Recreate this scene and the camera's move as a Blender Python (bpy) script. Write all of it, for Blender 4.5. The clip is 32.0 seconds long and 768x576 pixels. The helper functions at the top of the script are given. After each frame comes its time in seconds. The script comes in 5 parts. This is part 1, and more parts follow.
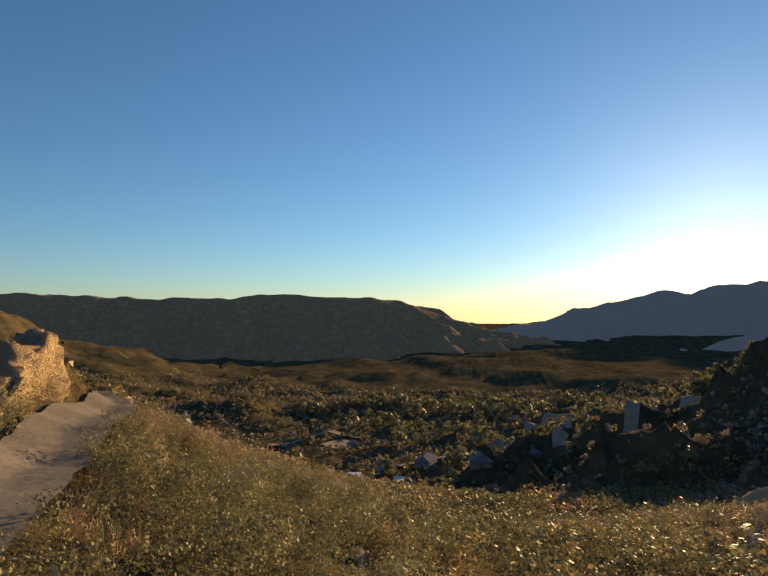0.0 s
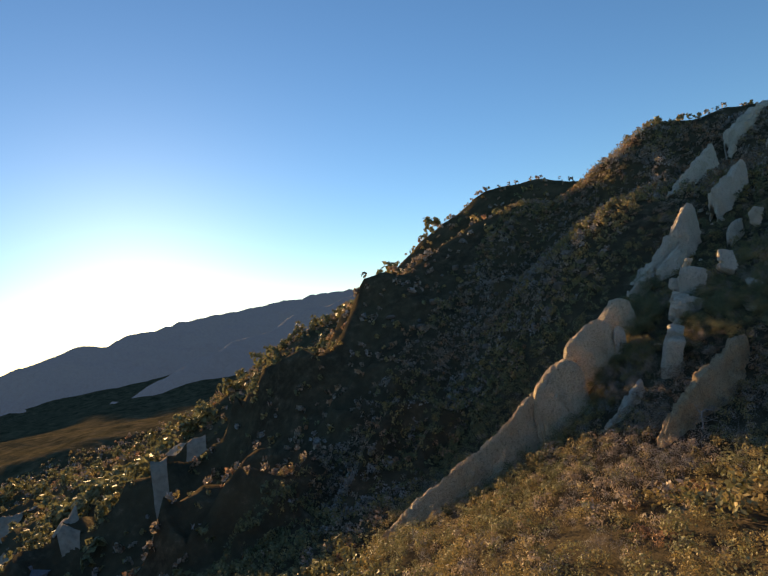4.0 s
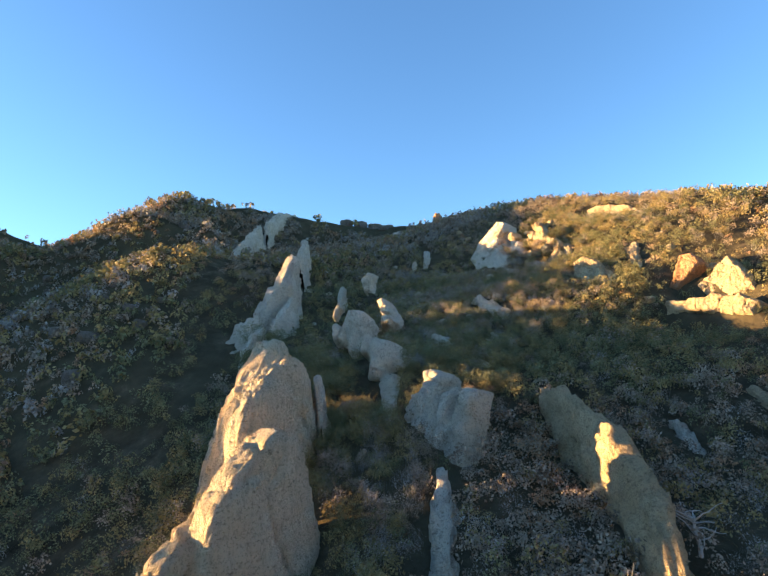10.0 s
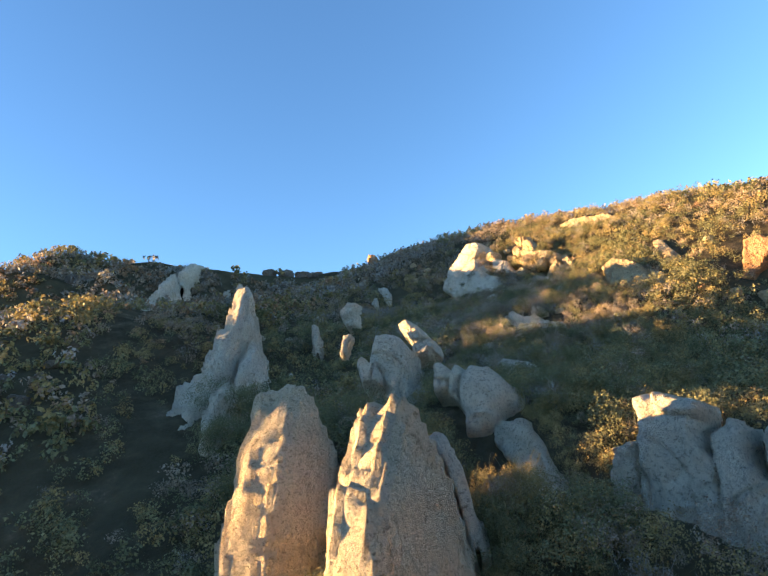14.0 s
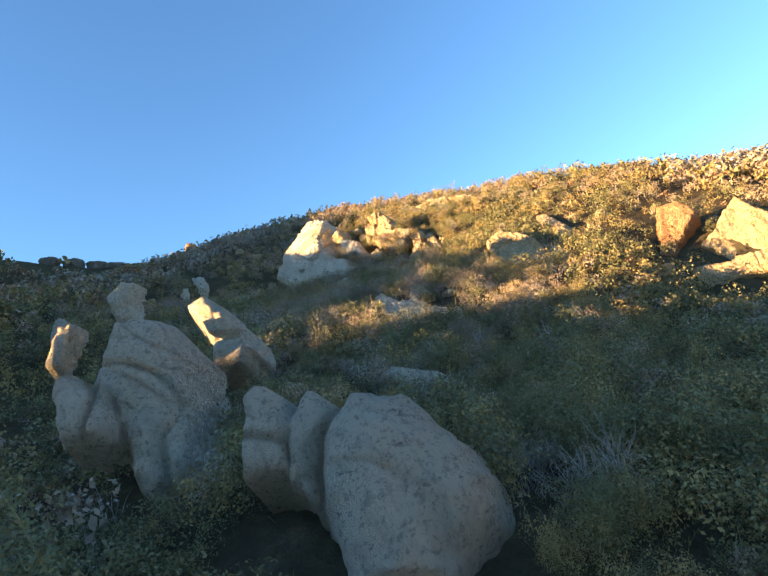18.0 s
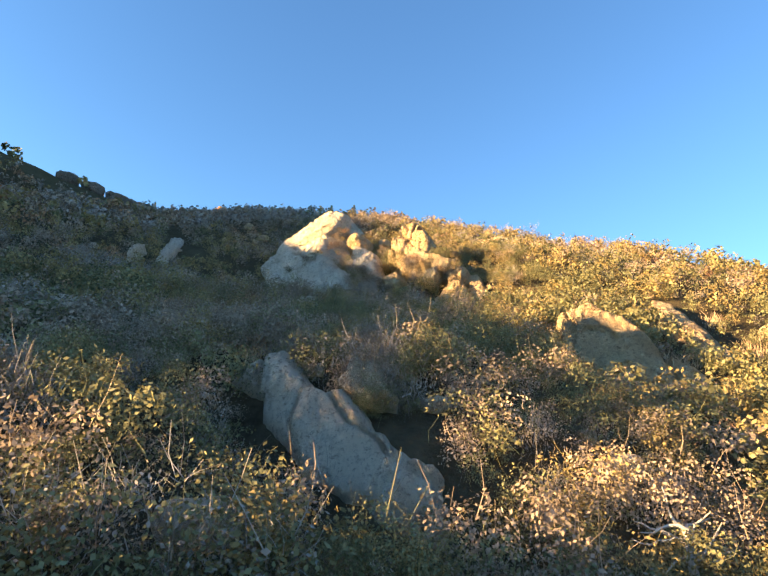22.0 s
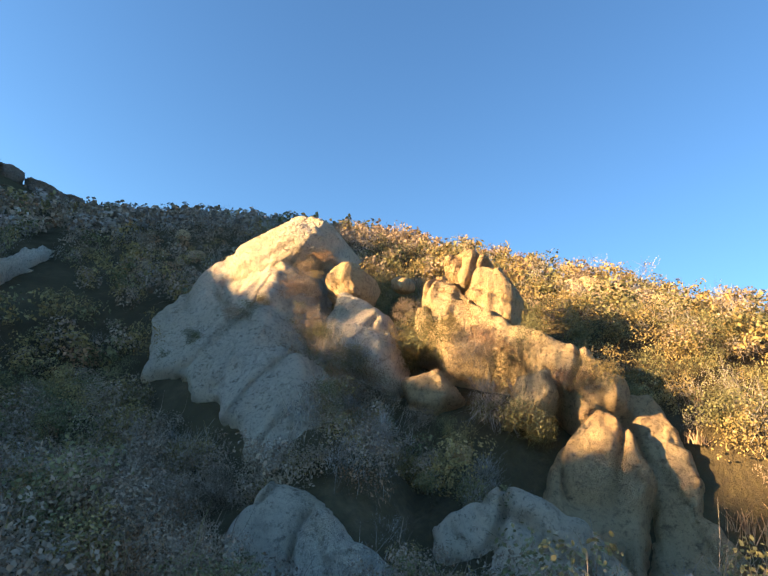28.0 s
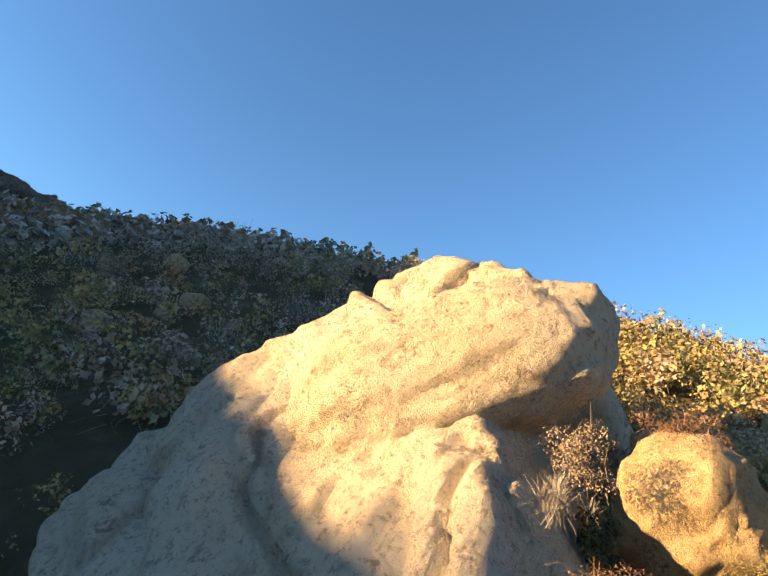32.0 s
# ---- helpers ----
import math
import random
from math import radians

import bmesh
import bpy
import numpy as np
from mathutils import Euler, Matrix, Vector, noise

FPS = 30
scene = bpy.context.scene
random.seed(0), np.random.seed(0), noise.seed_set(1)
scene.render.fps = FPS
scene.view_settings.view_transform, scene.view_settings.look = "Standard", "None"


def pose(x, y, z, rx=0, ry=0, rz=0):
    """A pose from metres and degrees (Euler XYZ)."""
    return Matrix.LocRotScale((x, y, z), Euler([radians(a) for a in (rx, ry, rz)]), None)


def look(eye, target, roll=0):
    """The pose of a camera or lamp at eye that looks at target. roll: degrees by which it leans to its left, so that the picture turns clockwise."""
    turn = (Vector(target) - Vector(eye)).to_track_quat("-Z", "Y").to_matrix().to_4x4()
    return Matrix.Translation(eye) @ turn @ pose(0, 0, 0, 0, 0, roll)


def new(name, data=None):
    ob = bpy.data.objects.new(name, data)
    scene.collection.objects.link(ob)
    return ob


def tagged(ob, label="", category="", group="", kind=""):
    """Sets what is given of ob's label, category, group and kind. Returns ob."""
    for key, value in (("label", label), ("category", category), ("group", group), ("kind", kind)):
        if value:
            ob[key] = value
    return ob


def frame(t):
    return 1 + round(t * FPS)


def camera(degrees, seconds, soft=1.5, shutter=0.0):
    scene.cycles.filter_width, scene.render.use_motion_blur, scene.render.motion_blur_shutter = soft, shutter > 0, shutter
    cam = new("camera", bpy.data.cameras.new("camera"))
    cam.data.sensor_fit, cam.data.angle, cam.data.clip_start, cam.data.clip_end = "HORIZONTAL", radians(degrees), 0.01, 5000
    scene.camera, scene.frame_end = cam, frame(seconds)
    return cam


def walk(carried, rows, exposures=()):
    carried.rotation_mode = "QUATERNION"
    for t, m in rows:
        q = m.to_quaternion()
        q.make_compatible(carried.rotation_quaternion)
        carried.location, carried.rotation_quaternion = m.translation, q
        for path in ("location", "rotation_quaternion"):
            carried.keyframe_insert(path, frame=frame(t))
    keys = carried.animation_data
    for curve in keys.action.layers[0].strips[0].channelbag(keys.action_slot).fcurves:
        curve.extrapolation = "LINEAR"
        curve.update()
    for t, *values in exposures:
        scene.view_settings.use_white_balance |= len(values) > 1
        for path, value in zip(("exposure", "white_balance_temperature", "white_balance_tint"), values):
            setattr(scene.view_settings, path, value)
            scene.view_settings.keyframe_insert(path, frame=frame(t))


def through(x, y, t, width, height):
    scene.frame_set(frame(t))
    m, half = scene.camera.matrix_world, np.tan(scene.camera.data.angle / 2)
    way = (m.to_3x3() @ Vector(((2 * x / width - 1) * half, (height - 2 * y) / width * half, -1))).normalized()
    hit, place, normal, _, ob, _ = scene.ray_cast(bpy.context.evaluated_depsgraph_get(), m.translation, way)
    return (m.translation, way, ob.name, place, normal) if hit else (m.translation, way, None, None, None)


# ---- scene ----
cam = camera(70.0, 32.0)
PATH = [
    (0, pose(69.42, -2.78, 6.91, 92.71, 0.49, 100.30)),
    (0.5, pose(64.49, -5.79, 7.61, 92.19, 5.48, 96.15)),
    (1, pose(59.80, -9.11, 8.19, 91.88, 8.04, 90.62)),
    (1.5, pose(55.33, -12.85, 8.27, 91.40, 10.08, 84.81)),
    (2, pose(51.40, -16.09, 7.82, 91.90, 10.20, 77.01)),
    (2.5, pose(46.85, -19.05, 7.14, 92.36, 9.03, 68.93)),
    (3, pose(41.73, -21.95, 6.77, 93.15, 8.45, 59.65)),
    (3.5, pose(36.95, -23.72, 6.77, 93.36, 9.04, 51.37)),
    (4, pose(32.28, -24.58, 7.06, 92.87, 10.00, 43.33)),
    (4.5, pose(27.03, -24.12, 6.83, 92.02, 10.35, 35.26)),
    (6.5, pose(7.72, -13.73, 2.80, 92.12, 6.26, 10.16)),
    (7, pose(4.74, -9.43, 1.81, 93.39, 5.67, 5.81)),
    (7.5, pose(2.10, -4.67, 0.77, 94.91, 3.88, 2.64)),
    (8, pose(-0.00, -0.00, -0.00, 96.35, 3.74, 0.21)),
    (9, pose(-3.38, 9.95, -0.79, 97.09, 4.65, -7.85)),
    (10, pose(-6.37, 17.90, -1.44, 99.15, 4.44, -14.07)),
    (11, pose(-8.43, 25.40, -1.67, 100.67, 7.51, -18.59)),
    (12, pose(-9.73, 32.26, -1.63, 104.46, 6.94, -20.64)),
    (13, pose(-10.90, 37.76, -1.12, 104.91, 7.18, -21.53)),
    (13.5, pose(-11.47, 40.11, -0.78, 104.74, 8.67, -22.13)),
    (15.5, pose(-8.53, 50.94, 0.31, 101.62, 22.64, -30.92)),
    (16, pose(-7.19, 53.54, 0.57, 99.96, 23.16, -35.12)),
    (17, pose(-4.17, 57.62, 1.21, 101.06, 20.80, -40.17)),
    (18, pose(-0.07, 61.10, 1.90, 101.22, 14.89, -40.69)),
    (19, pose(4.21, 64.17, 2.62, 102.03, 12.22, -40.82)),
    (20, pose(9.67, 67.73, 4.07, 102.96, 5.81, -40.05)),
    (21, pose(14.41, 71.09, 5.44, 103.76, 0.88, -39.60)),
    (22, pose(18.56, 74.50, 6.97, 104.36, -4.69, -39.02)),
    (23, pose(21.86, 78.08, 8.26, 105.51, -4.84, -39.06)),
    (24, pose(24.52, 81.68, 9.52, 105.78, -1.84, -39.72)),
    (25, pose(26.80, 85.09, 11.38, 106.14, -1.52, -40.14)),
    (25.5, pose(28.24, 87.42, 12.55, 106.27, -1.73, -40.21)),
    (27.5, pose(32.54, 94.08, 16.74, 105.79, -6.00, -40.61)),
    (28, pose(33.93, 96.80, 17.47, 106.26, -7.80, -40.62)),
    (29, pose(36.05, 101.86, 18.92, 107.32, -9.03, -40.53)),
    (30, pose(37.61, 106.68, 20.74, 107.57, -9.30, -40.85)),
    (31, pose(38.72, 111.02, 22.35, 109.22, -11.17, -41.80)),
    (32, pose(39.64, 114.96, 24.27, 109.89, -12.13, -42.27)),
]
EXPOSURES = ((0, 1.15), (1, 1.0), (2, 0.95), (4, 1.5), (6.5, 2.3), (8, 2.55), (10, 2.75), (13, 2.8), (17, 2.8), (23, 2.8), (28, 2.6), (32, 2.45))
walk(cam, PATH, EXPOSURES)

# ---------------------------------------------------------------- light
SUN_AZ, SUN_EL = -68.0, 7.4     # degrees from +y towards +x, and above the horizon
world = bpy.data.worlds.new("world")
scene.world = world
world.use_nodes = True
wn = world.node_tree
sky = wn.nodes.new("ShaderNodeTexSky")
sky.sky_type, sky.sun_disc = "NISHITA", False
sky.sun_elevation, sky.sun_rotation = radians(SUN_EL), radians(SUN_AZ)
sky.air_density, sky.dust_density, sky.ozone_density, sky.altitude = 1.0, 0.18, 3.6, 300
wn.nodes["Background"].inputs["Strength"].default_value = 0.075
wn.links.new(sky.outputs["Color"], wn.nodes["Background"].inputs["Color"])
sun = new("sun", bpy.data.lights.new("sun", "SUN"))
sun.data.energy, sun.data.angle, sun.data.color = 5.0, radians(0.6), (1.0, 0.63, 0.28)
_d = Vector((math.sin(radians(SUN_AZ)) * math.cos(radians(SUN_EL)), math.cos(radians(SUN_AZ)) * math.cos(radians(SUN_EL)), math.sin(radians(SUN_EL))))
sun.matrix_world = look(_d * 300, (0, 0, 0))
tagged(sun, kind="structure")

# ---------------------------------------------------------------- materials


class Mat:
    """A small helper to wire a procedural material."""

    def __init__(self, name, rough=0.85):
        self.m = bpy.data.materials.new(name)
        self.m.use_nodes = True
        self.t = self.m.node_tree
        self.b = self.t.nodes["Principled BSDF"]
        self.b.inputs["Roughness"].default_value = rough
        self.b.inputs["Specular IOR Level"].default_value = 0.0 if rough > 0.8 else 0.12
        self.geo = self.t.nodes.new("ShaderNodeTexCoord")

    def link(self, a, b):
        self.t.links.new(a, b)

    def noise(self, scale, detail=4, rough=0.55, stretch=None, coord="Object"):
        n = self.t.nodes.new("ShaderNodeTexNoise")
        n.inputs["Scale"].default_value, n.inputs["Detail"].default_value, n.inputs["Roughness"].default_value = scale, detail, rough
        src = self.geo.outputs[coord]
        if stretch:
            mp = self.t.nodes.new("ShaderNodeMapping")
            mp.inputs["Scale"].default_value = stretch[:3]
            if len(stretch) > 3:
                mp.inputs["Rotation"].default_value = [radians(a) for a in stretch[3:]]
            self.link(src, mp.inputs["Vector"])
            src = mp.outputs["Vector"]
        self.link(src, n.inputs["Vector"])
        return n.outputs["Fac"]

    def ramp(self, fac, stops):
        r = self.t.nodes.new("ShaderNodeValToRGB")
        el = r.color_ramp.elements
        while len(el) < len(stops):
            el.new(0.5)
        for e, (p, c) in zip(el, stops):
            e.position, e.color = p, (*c, 1)
        self.link(fac, r.inputs["Fac"])
        return r.outputs["Color"]

    def mix(self, fac, a, b, mode="MIX"):
        n = self.t.nodes.new("ShaderNodeMix")
        n.data_type, n.blend_type = "RGBA", mode
        for s, v in ((n.inputs["Factor"], fac), (n.inputs["A"], a), (n.inputs["B"], b)):
            if isinstance(v, (int, float)):
                s.default_value = v
            elif isinstance(v, tuple):
                s.default_value = (*v, 1)
            else:
                self.link(v, s)
        return n.outputs["Result"]

    def bump(self, height, strength, dist):
        n = self.t.nodes.new("ShaderNodeBump")
        n.inputs["Strength"].default_value, n.inputs["Distance"].default_value = strength, dist
        self.link(height, n.inputs["Height"])
        old = self.b.inputs["Normal"]
        if old.is_linked:
            self.link(old.links[0].from_socket, n.inputs["Normal"])
        self.link(n.outputs["Normal"], old)

    def color(self, c):
        self.link(c, self.b.inputs["Base Color"])
        return self


def rock_material(name, light, dark, warm):
    m = Mat(name, 0.92)
    big, fine = m.noise(0.22, 5, 0.6), m.noise(3.0, 10, 0.72)
    base = m.mix(m.ramp(big, [(0.35, (0, 0, 0)), (0.68, (1, 1, 1))]), light, warm)
    base = m.mix(m.ramp(fine, [(0.34, (0.8, 0.8, 0.8)), (0.46, (0, 0, 0))]), base, dark)
    crack = m.noise(0.55, 7, 0.6, (1.5, 0.42, 0.8, 18, 8, 0))
    ridged = crack.node
    ridged.noise_type = "RIDGED_MULTIFRACTAL"
    lines = m.ramp(crack, [(0.62, (0, 0, 0)), (0.95, (1, 1, 1))])
    base = m.mix(m.mix(0.35, (0, 0, 0), lines), base, tuple(c * 0.5 for c in dark))
    pits = m.noise(1.8, 9, 0.72, (1, 1, 1.8, 20, 0, 0))
    hole = m.ramp(pits, [(0.585, (0, 0, 0)), (0.66, (0.85, 0.85, 0.85))])
    speck = m.noise(7.0, 7, 0.78)
    base = m.mix(m.ramp(speck, [(0.38, (0.8, 0.8, 0.8)), (0.47, (0, 0, 0))]), base, tuple(c * 0.75 for c in dark))
    base = m.mix(m.ramp(speck, [(0.58, (0, 0, 0)), (0.70, (0.55, 0.55, 0.55))]), base, tuple(min(0.75, c * 1.25) for c in light))
    base = m.mix(hole, base, tuple(c * 0.6 for c in dark))
    lichen = m.noise(6.0, 6, 0.75)
    base = m.mix(m.ramp(lichen, [(0.62, (0, 0, 0)), (0.70, (0.35, 0.35, 0.35))]), base, (0.20, 0.18, 0.15))
    ribs = m.noise(1.0, 8, 0.66, (4.5, 0.55, 0.9, 0, 0, 25))
    base = m.mix(m.ramp(ribs, [(0.34, (0.5, 0.5, 0.5)), (0.46, (0, 0, 0))]), base, dark)
    m.color(base)
    m.bump(ribs, 1.0, 0.35)
    m.bump(m.noise(0.9, 8, 0.62, (1.6, 0.5, 1.0)), 1.0, 0.9)
    m.bump(pits, 0.9, -0.35)
    m.bump(crack, 0.7, -0.25)
    m.bump(speck, 1.0, 0.10)
    m.bump(fine, 1.0, 0.22)
    m.bump(m.noise(16, 6, 0.7), 0.8, 0.04)
    return m.m


ROCK = rock_material("pale_sandstone", (0.735, 0.65, 0.525), (0.42, 0.355, 0.275), (0.67, 0.565, 0.41))
ROCK_GOLD = rock_material("golden_sandstone", (0.76, 0.64, 0.46), (0.42, 0.33, 0.22), (0.72, 0.56, 0.36))
ROCK_WARM = rock_material("ochre_sandstone", (0.60, 0.48, 0.30), (0.33, 0.25, 0.16), (0.56, 0.39, 0.22))
# darker copy of the pale sandstone, with the hill's shade put into its colour
ROCK_SHADED = rock_material("sandstone_painted_shade", (0.24, 0.215, 0.19), (0.13, 0.115, 0.10), (0.22, 0.18, 0.14))
ROCK_RED = rock_material("rusty_sandstone", (0.46, 0.28, 0.16), (0.30, 0.19, 0.12), (0.42, 0.22, 0.11))


def ground_material():
    m = Mat("dry_hillside_soil", 0.95)
    big, mid, fine = m.noise(0.03, 5, 0.6), m.noise(0.33, 8, 0.68), m.noise(4.0, 8, 0.72)
    c = m.ramp(mid, [(0.34, (0.028, 0.024, 0.015)), (0.48, (0.05, 0.042, 0.026)), (0.60, (0.10, 0.08, 0.05)), (0.76, (0.27, 0.205, 0.145))])
    c = m.mix(m.ramp(big, [(0.4, (0, 0, 0)), (0.62, (0.6, 0.6, 0.6))]), c, (0.115, 0.095, 0.05))
    c = m.mix(m.ramp(fine, [(0.36, (0.8, 0.8, 0.8)), (0.6, (0, 0, 0))]), c, (0.075, 0.06, 0.04))
    far = m.t.nodes.new("ShaderNodeVectorMath")
    far.operation = "LENGTH"
    m.link(m.geo.outputs["Object"], far.inputs[0])
    span = m.t.nodes.new("ShaderNodeMapRange")
    span.inputs["From Min"].default_value, span.inputs["From Max"].default_value = 150, 300
    m.link(far.outputs["Value"], span.inputs["Value"])
    wood = m.ramp(m.noise(0.06, 8, 0.7), [(0.32, (0.035, 0.035, 0.020)), (0.5, (0.08, 0.068, 0.038)), (0.7, (0.16, 0.122, 0.07))])
    c = m.mix(span.outputs["Result"], c, wood)
    m.color(c)
    m.bump(mid, 1.0, 0.35)
    m.bump(fine, 1.0, 0.08)
    return m.m


SOIL = ground_material()


def leaf_material(name, a, b, c, through=0.22):
    m = Mat(name, 0.6)
    rnd = m.t.nodes.new("ShaderNodeNewGeometry").outputs["Random Per Island"]
    obj = m.t.nodes.new("ShaderNodeObjectInfo").outputs["Random"]
    patch, clump = m.noise(0.5, 2, 0.5), m.noise(2.6, 3, 0.6)
    dim = tuple(0.5 * v for v in a)
    col = m.ramp(patch, [(0.30, dim), (0.44, a), (0.56, b), (0.70, c)])
    col = m.mix(m.ramp(clump, [(0.42, (0, 0, 0)), (0.62, (0.55, 0.55, 0.55))]), col, c)
    col = m.mix(m.ramp(clump, [(0.36, (0.6, 0.6, 0.6)), (0.47, (0, 0, 0))]), col, dim)
    col = m.mix(m.ramp(rnd, [(0.0, (0.45, 0.45, 0.45)), (0.5, (0, 0, 0))]), col, dim)
    col = m.mix(m.ramp(obj, [(0.0, (0, 0, 0)), (1.0, (0.4, 0.4, 0.4))]), col, b)
    m.color(col)
    tr = m.t.nodes.new("ShaderNodeBsdfTranslucent")
    m.link(col, tr.inputs["Color"])
    mx = m.t.nodes.new("ShaderNodeMixShader")
    mx.inputs["Fac"].default_value = through
    m.link(m.b.outputs["BSDF"], mx.inputs[1])
    m.link(tr.outputs["BSDF"], mx.inputs[2])
    m.link(mx.outputs["Shader"], m.t.nodes["Material Output"].inputs["Surface"])
    return m.m


LEAVES = {
    "green": leaf_material("scrub_oak_leaves", (0.122, 0.128, 0.064), (0.211, 0.205, 0.0998), (0.346, 0.314, 0.154)),
    "olive": leaf_material("chamise_leaves", (0.205, 0.164, 0.0717), (0.326, 0.256, 0.108), (0.512, 0.384, 0.166)),
    "brown": leaf_material("dry_sage_leaves", (0.218, 0.17, 0.123), (0.352, 0.275, 0.195), (0.538, 0.429, 0.32)),
    "rust": leaf_material("dead_buckwheat_heads", (0.269, 0.16, 0.0896), (0.422, 0.25, 0.141), (0.6, 0.397, 0.243)),
    "grey": leaf_material("bare_grey_twigs", (0.20, 0.178, 0.155), (0.32, 0.29, 0.25), (0.48, 0.44, 0.38), 0.05),
    "straw": leaf_material("dry_grass_blades", (0.36, 0.25, 0.155), (0.50, 0.355, 0.225), (0.56, 0.46, 0.30), 0.2),
}

# ---------------------------------------------------------------- the lie of the land
PLAN_X = (-150, -80, -42, -18, 4, 24, 44, 68, 110, 180)
PLAN_Y = (-110, -50, -12, 20, 46, 68, 90, 118, 165, 250)
PLAN_Z = (
    (-69, -35.5, -14.4, -1, 9.7, 17.4, 22.9, 26, 26.3, 25.9),
    (-64.3, -41.3, -25.9, -14.9, -4.6, 3.5, 8.4, 12, 15.4, 18.8),
    (-59.6, -42.2, -32, -24.6, -17.3, -10.2, -4, 2, 9.4, 12.4),
    (-60.3, -39.3, -32.4, -24.7, -16.6, -10.9, -7.5, -0.7, 8.7, 8.2),
    (-55.7, -35.7, -28.6, -20.2, -11, -9.9, -5.1, 3.5, 12.3, 7.5),
    (-48.4, -32.5, -21.8, -12.6, -1.9, -1.1, 1.5, 10.4, 17.4, 9.6),
    (-38, -25.8, -7.5, 1.2, 3.4, 7.5, 11.8, 20, 23.6, 12.9),
    (-25.2, -9.4, 11, 19.6, 15.5, 15, 19.5, 30.4, 30.3, 19.1),
    (-6, 11.2, 24.4, 30.5, 32.3, 33.9, 38.4, 45.3, 40, 29),
    (19.5, 32.4, 37.7, 40.1, 40.7, 41.8, 43.3, 44.6, 45.2, 37.1),
)


def spline_rows(knots, q):
    """Rows of weights of a natural cubic spline through the knots."""
    k = np.asarray(knots, float)
    n, h = len(k), np.diff(k)
    a, b = np.eye(n), np.zeros((n, n))
    for i in range(1, n - 1):
        a[i, i - 1 : i + 2] = h[i - 1], 2 * (h[i - 1] + h[i]), h[i]
        b[i, i - 1 : i + 2] = 6 / h[i - 1], -6 / h[i - 1] - 6 / h[i], 6 / h[i]
    m = np.linalg.solve(a, b)
    q = np.clip(np.asarray(q, float), k[0], k[-1])
    i = np.clip(np.searchsorted(k, q) - 1, 0, n - 2)
    hh = h[i]
    u = (k[i + 1] - q) / hh
    v = 1 - u
    e = np.eye(n)
    return u[:, None] * e[i] + v[:, None] * e[i + 1] + ((u**3 - u) * hh**2 / 6)[:, None] * m[i] + ((v**3 - v) * hh**2 / 6)[:, None] * m[i + 1]


def wave(x, y, size, seed):
    """Smooth value noise, -1 to 1, for arrays."""
    fx, fy = np.asarray(x, float) / size + seed * 17.3, np.asarray(y, float) / size + seed * 9.1
    ix, iy = np.floor(fx), np.floor(fy)
    u, v = fx - ix, fy - iy
    u, v = u * u * u * (u * (6 * u - 15) + 10), v * v * v * (v * (6 * v - 15) + 10)

    def h(a, b):
        s = np.sin(a * 127.1 + b * 311.7 + seed * 74.7) * 43758.5453
        return (s - np.floor(s)) * 2 - 1

    return (h(ix, iy) * (1 - u) + h(ix + 1, iy) * u) * (1 - v) + (h(ix, iy + 1) * (1 - u) + h(ix + 1, iy + 1) * u) * v


def ridge_line(x, y, line, width, seed, floor=-78.0, rugged=1.0):
    """Height of a mountain ridge along a line of (x, y, crest), with gullied flanks."""
    best = np.full(len(x), floor)
    for (x0, y0, z0), (x1, y1, z1) in zip(line, line[1:]):
        l2 = (x1 - x0) ** 2 + (y1 - y0) ** 2
        t = np.clip(((x - x0) * (x1 - x0) + (y - y0) * (y1 - y0)) / l2, 0, 1)
        d = np.hypot(x - x0 - t * (x1 - x0), y - y0 - t * (y1 - y0))
        crest = z0 + t * (z1 - z0) + rugged * (7 * wave(x, y, 85, seed) + 4 * wave(x, y, 33, seed + 1))
        gully = np.abs(wave(x, y, width * 0.33, seed + 2)) * 0.5 + np.abs(wave(x, y, width * 0.12, seed + 3)) * 0.22
        best = np.maximum(best, floor + (crest - floor) * np.exp(-((d / width) ** 1.5) * (0.75 + gully * 1.5)))
    return best


DARK_RIDGE = ((-150, 172, 18), (-300, 330, 26), (-520, 560, 42), (-760, 760, 52))
WEST_RIDGE = ((-112, 150, 14), (-96, 146, 28), (-84, 164, 36.5), (-69, 180, 42), (-54, 190, 41), (-39, 194, 51), (-23, 197, 58.5), (-12, 200, 56.5), (-3, 203, 58), (15, 206, 56), (40, 206, 53), (62, 195, 50))
HUMP_RIDGE = ((-158, 196, 26), (-145, 207, 40), (-135, 221, 54), (-121, 232, 64), (-92, 241, 65), (-69, 243, 56))
SOUTH_RIDGE = ((-260, -420, -20), (-420, -620, 40), (-300, -900, 70))


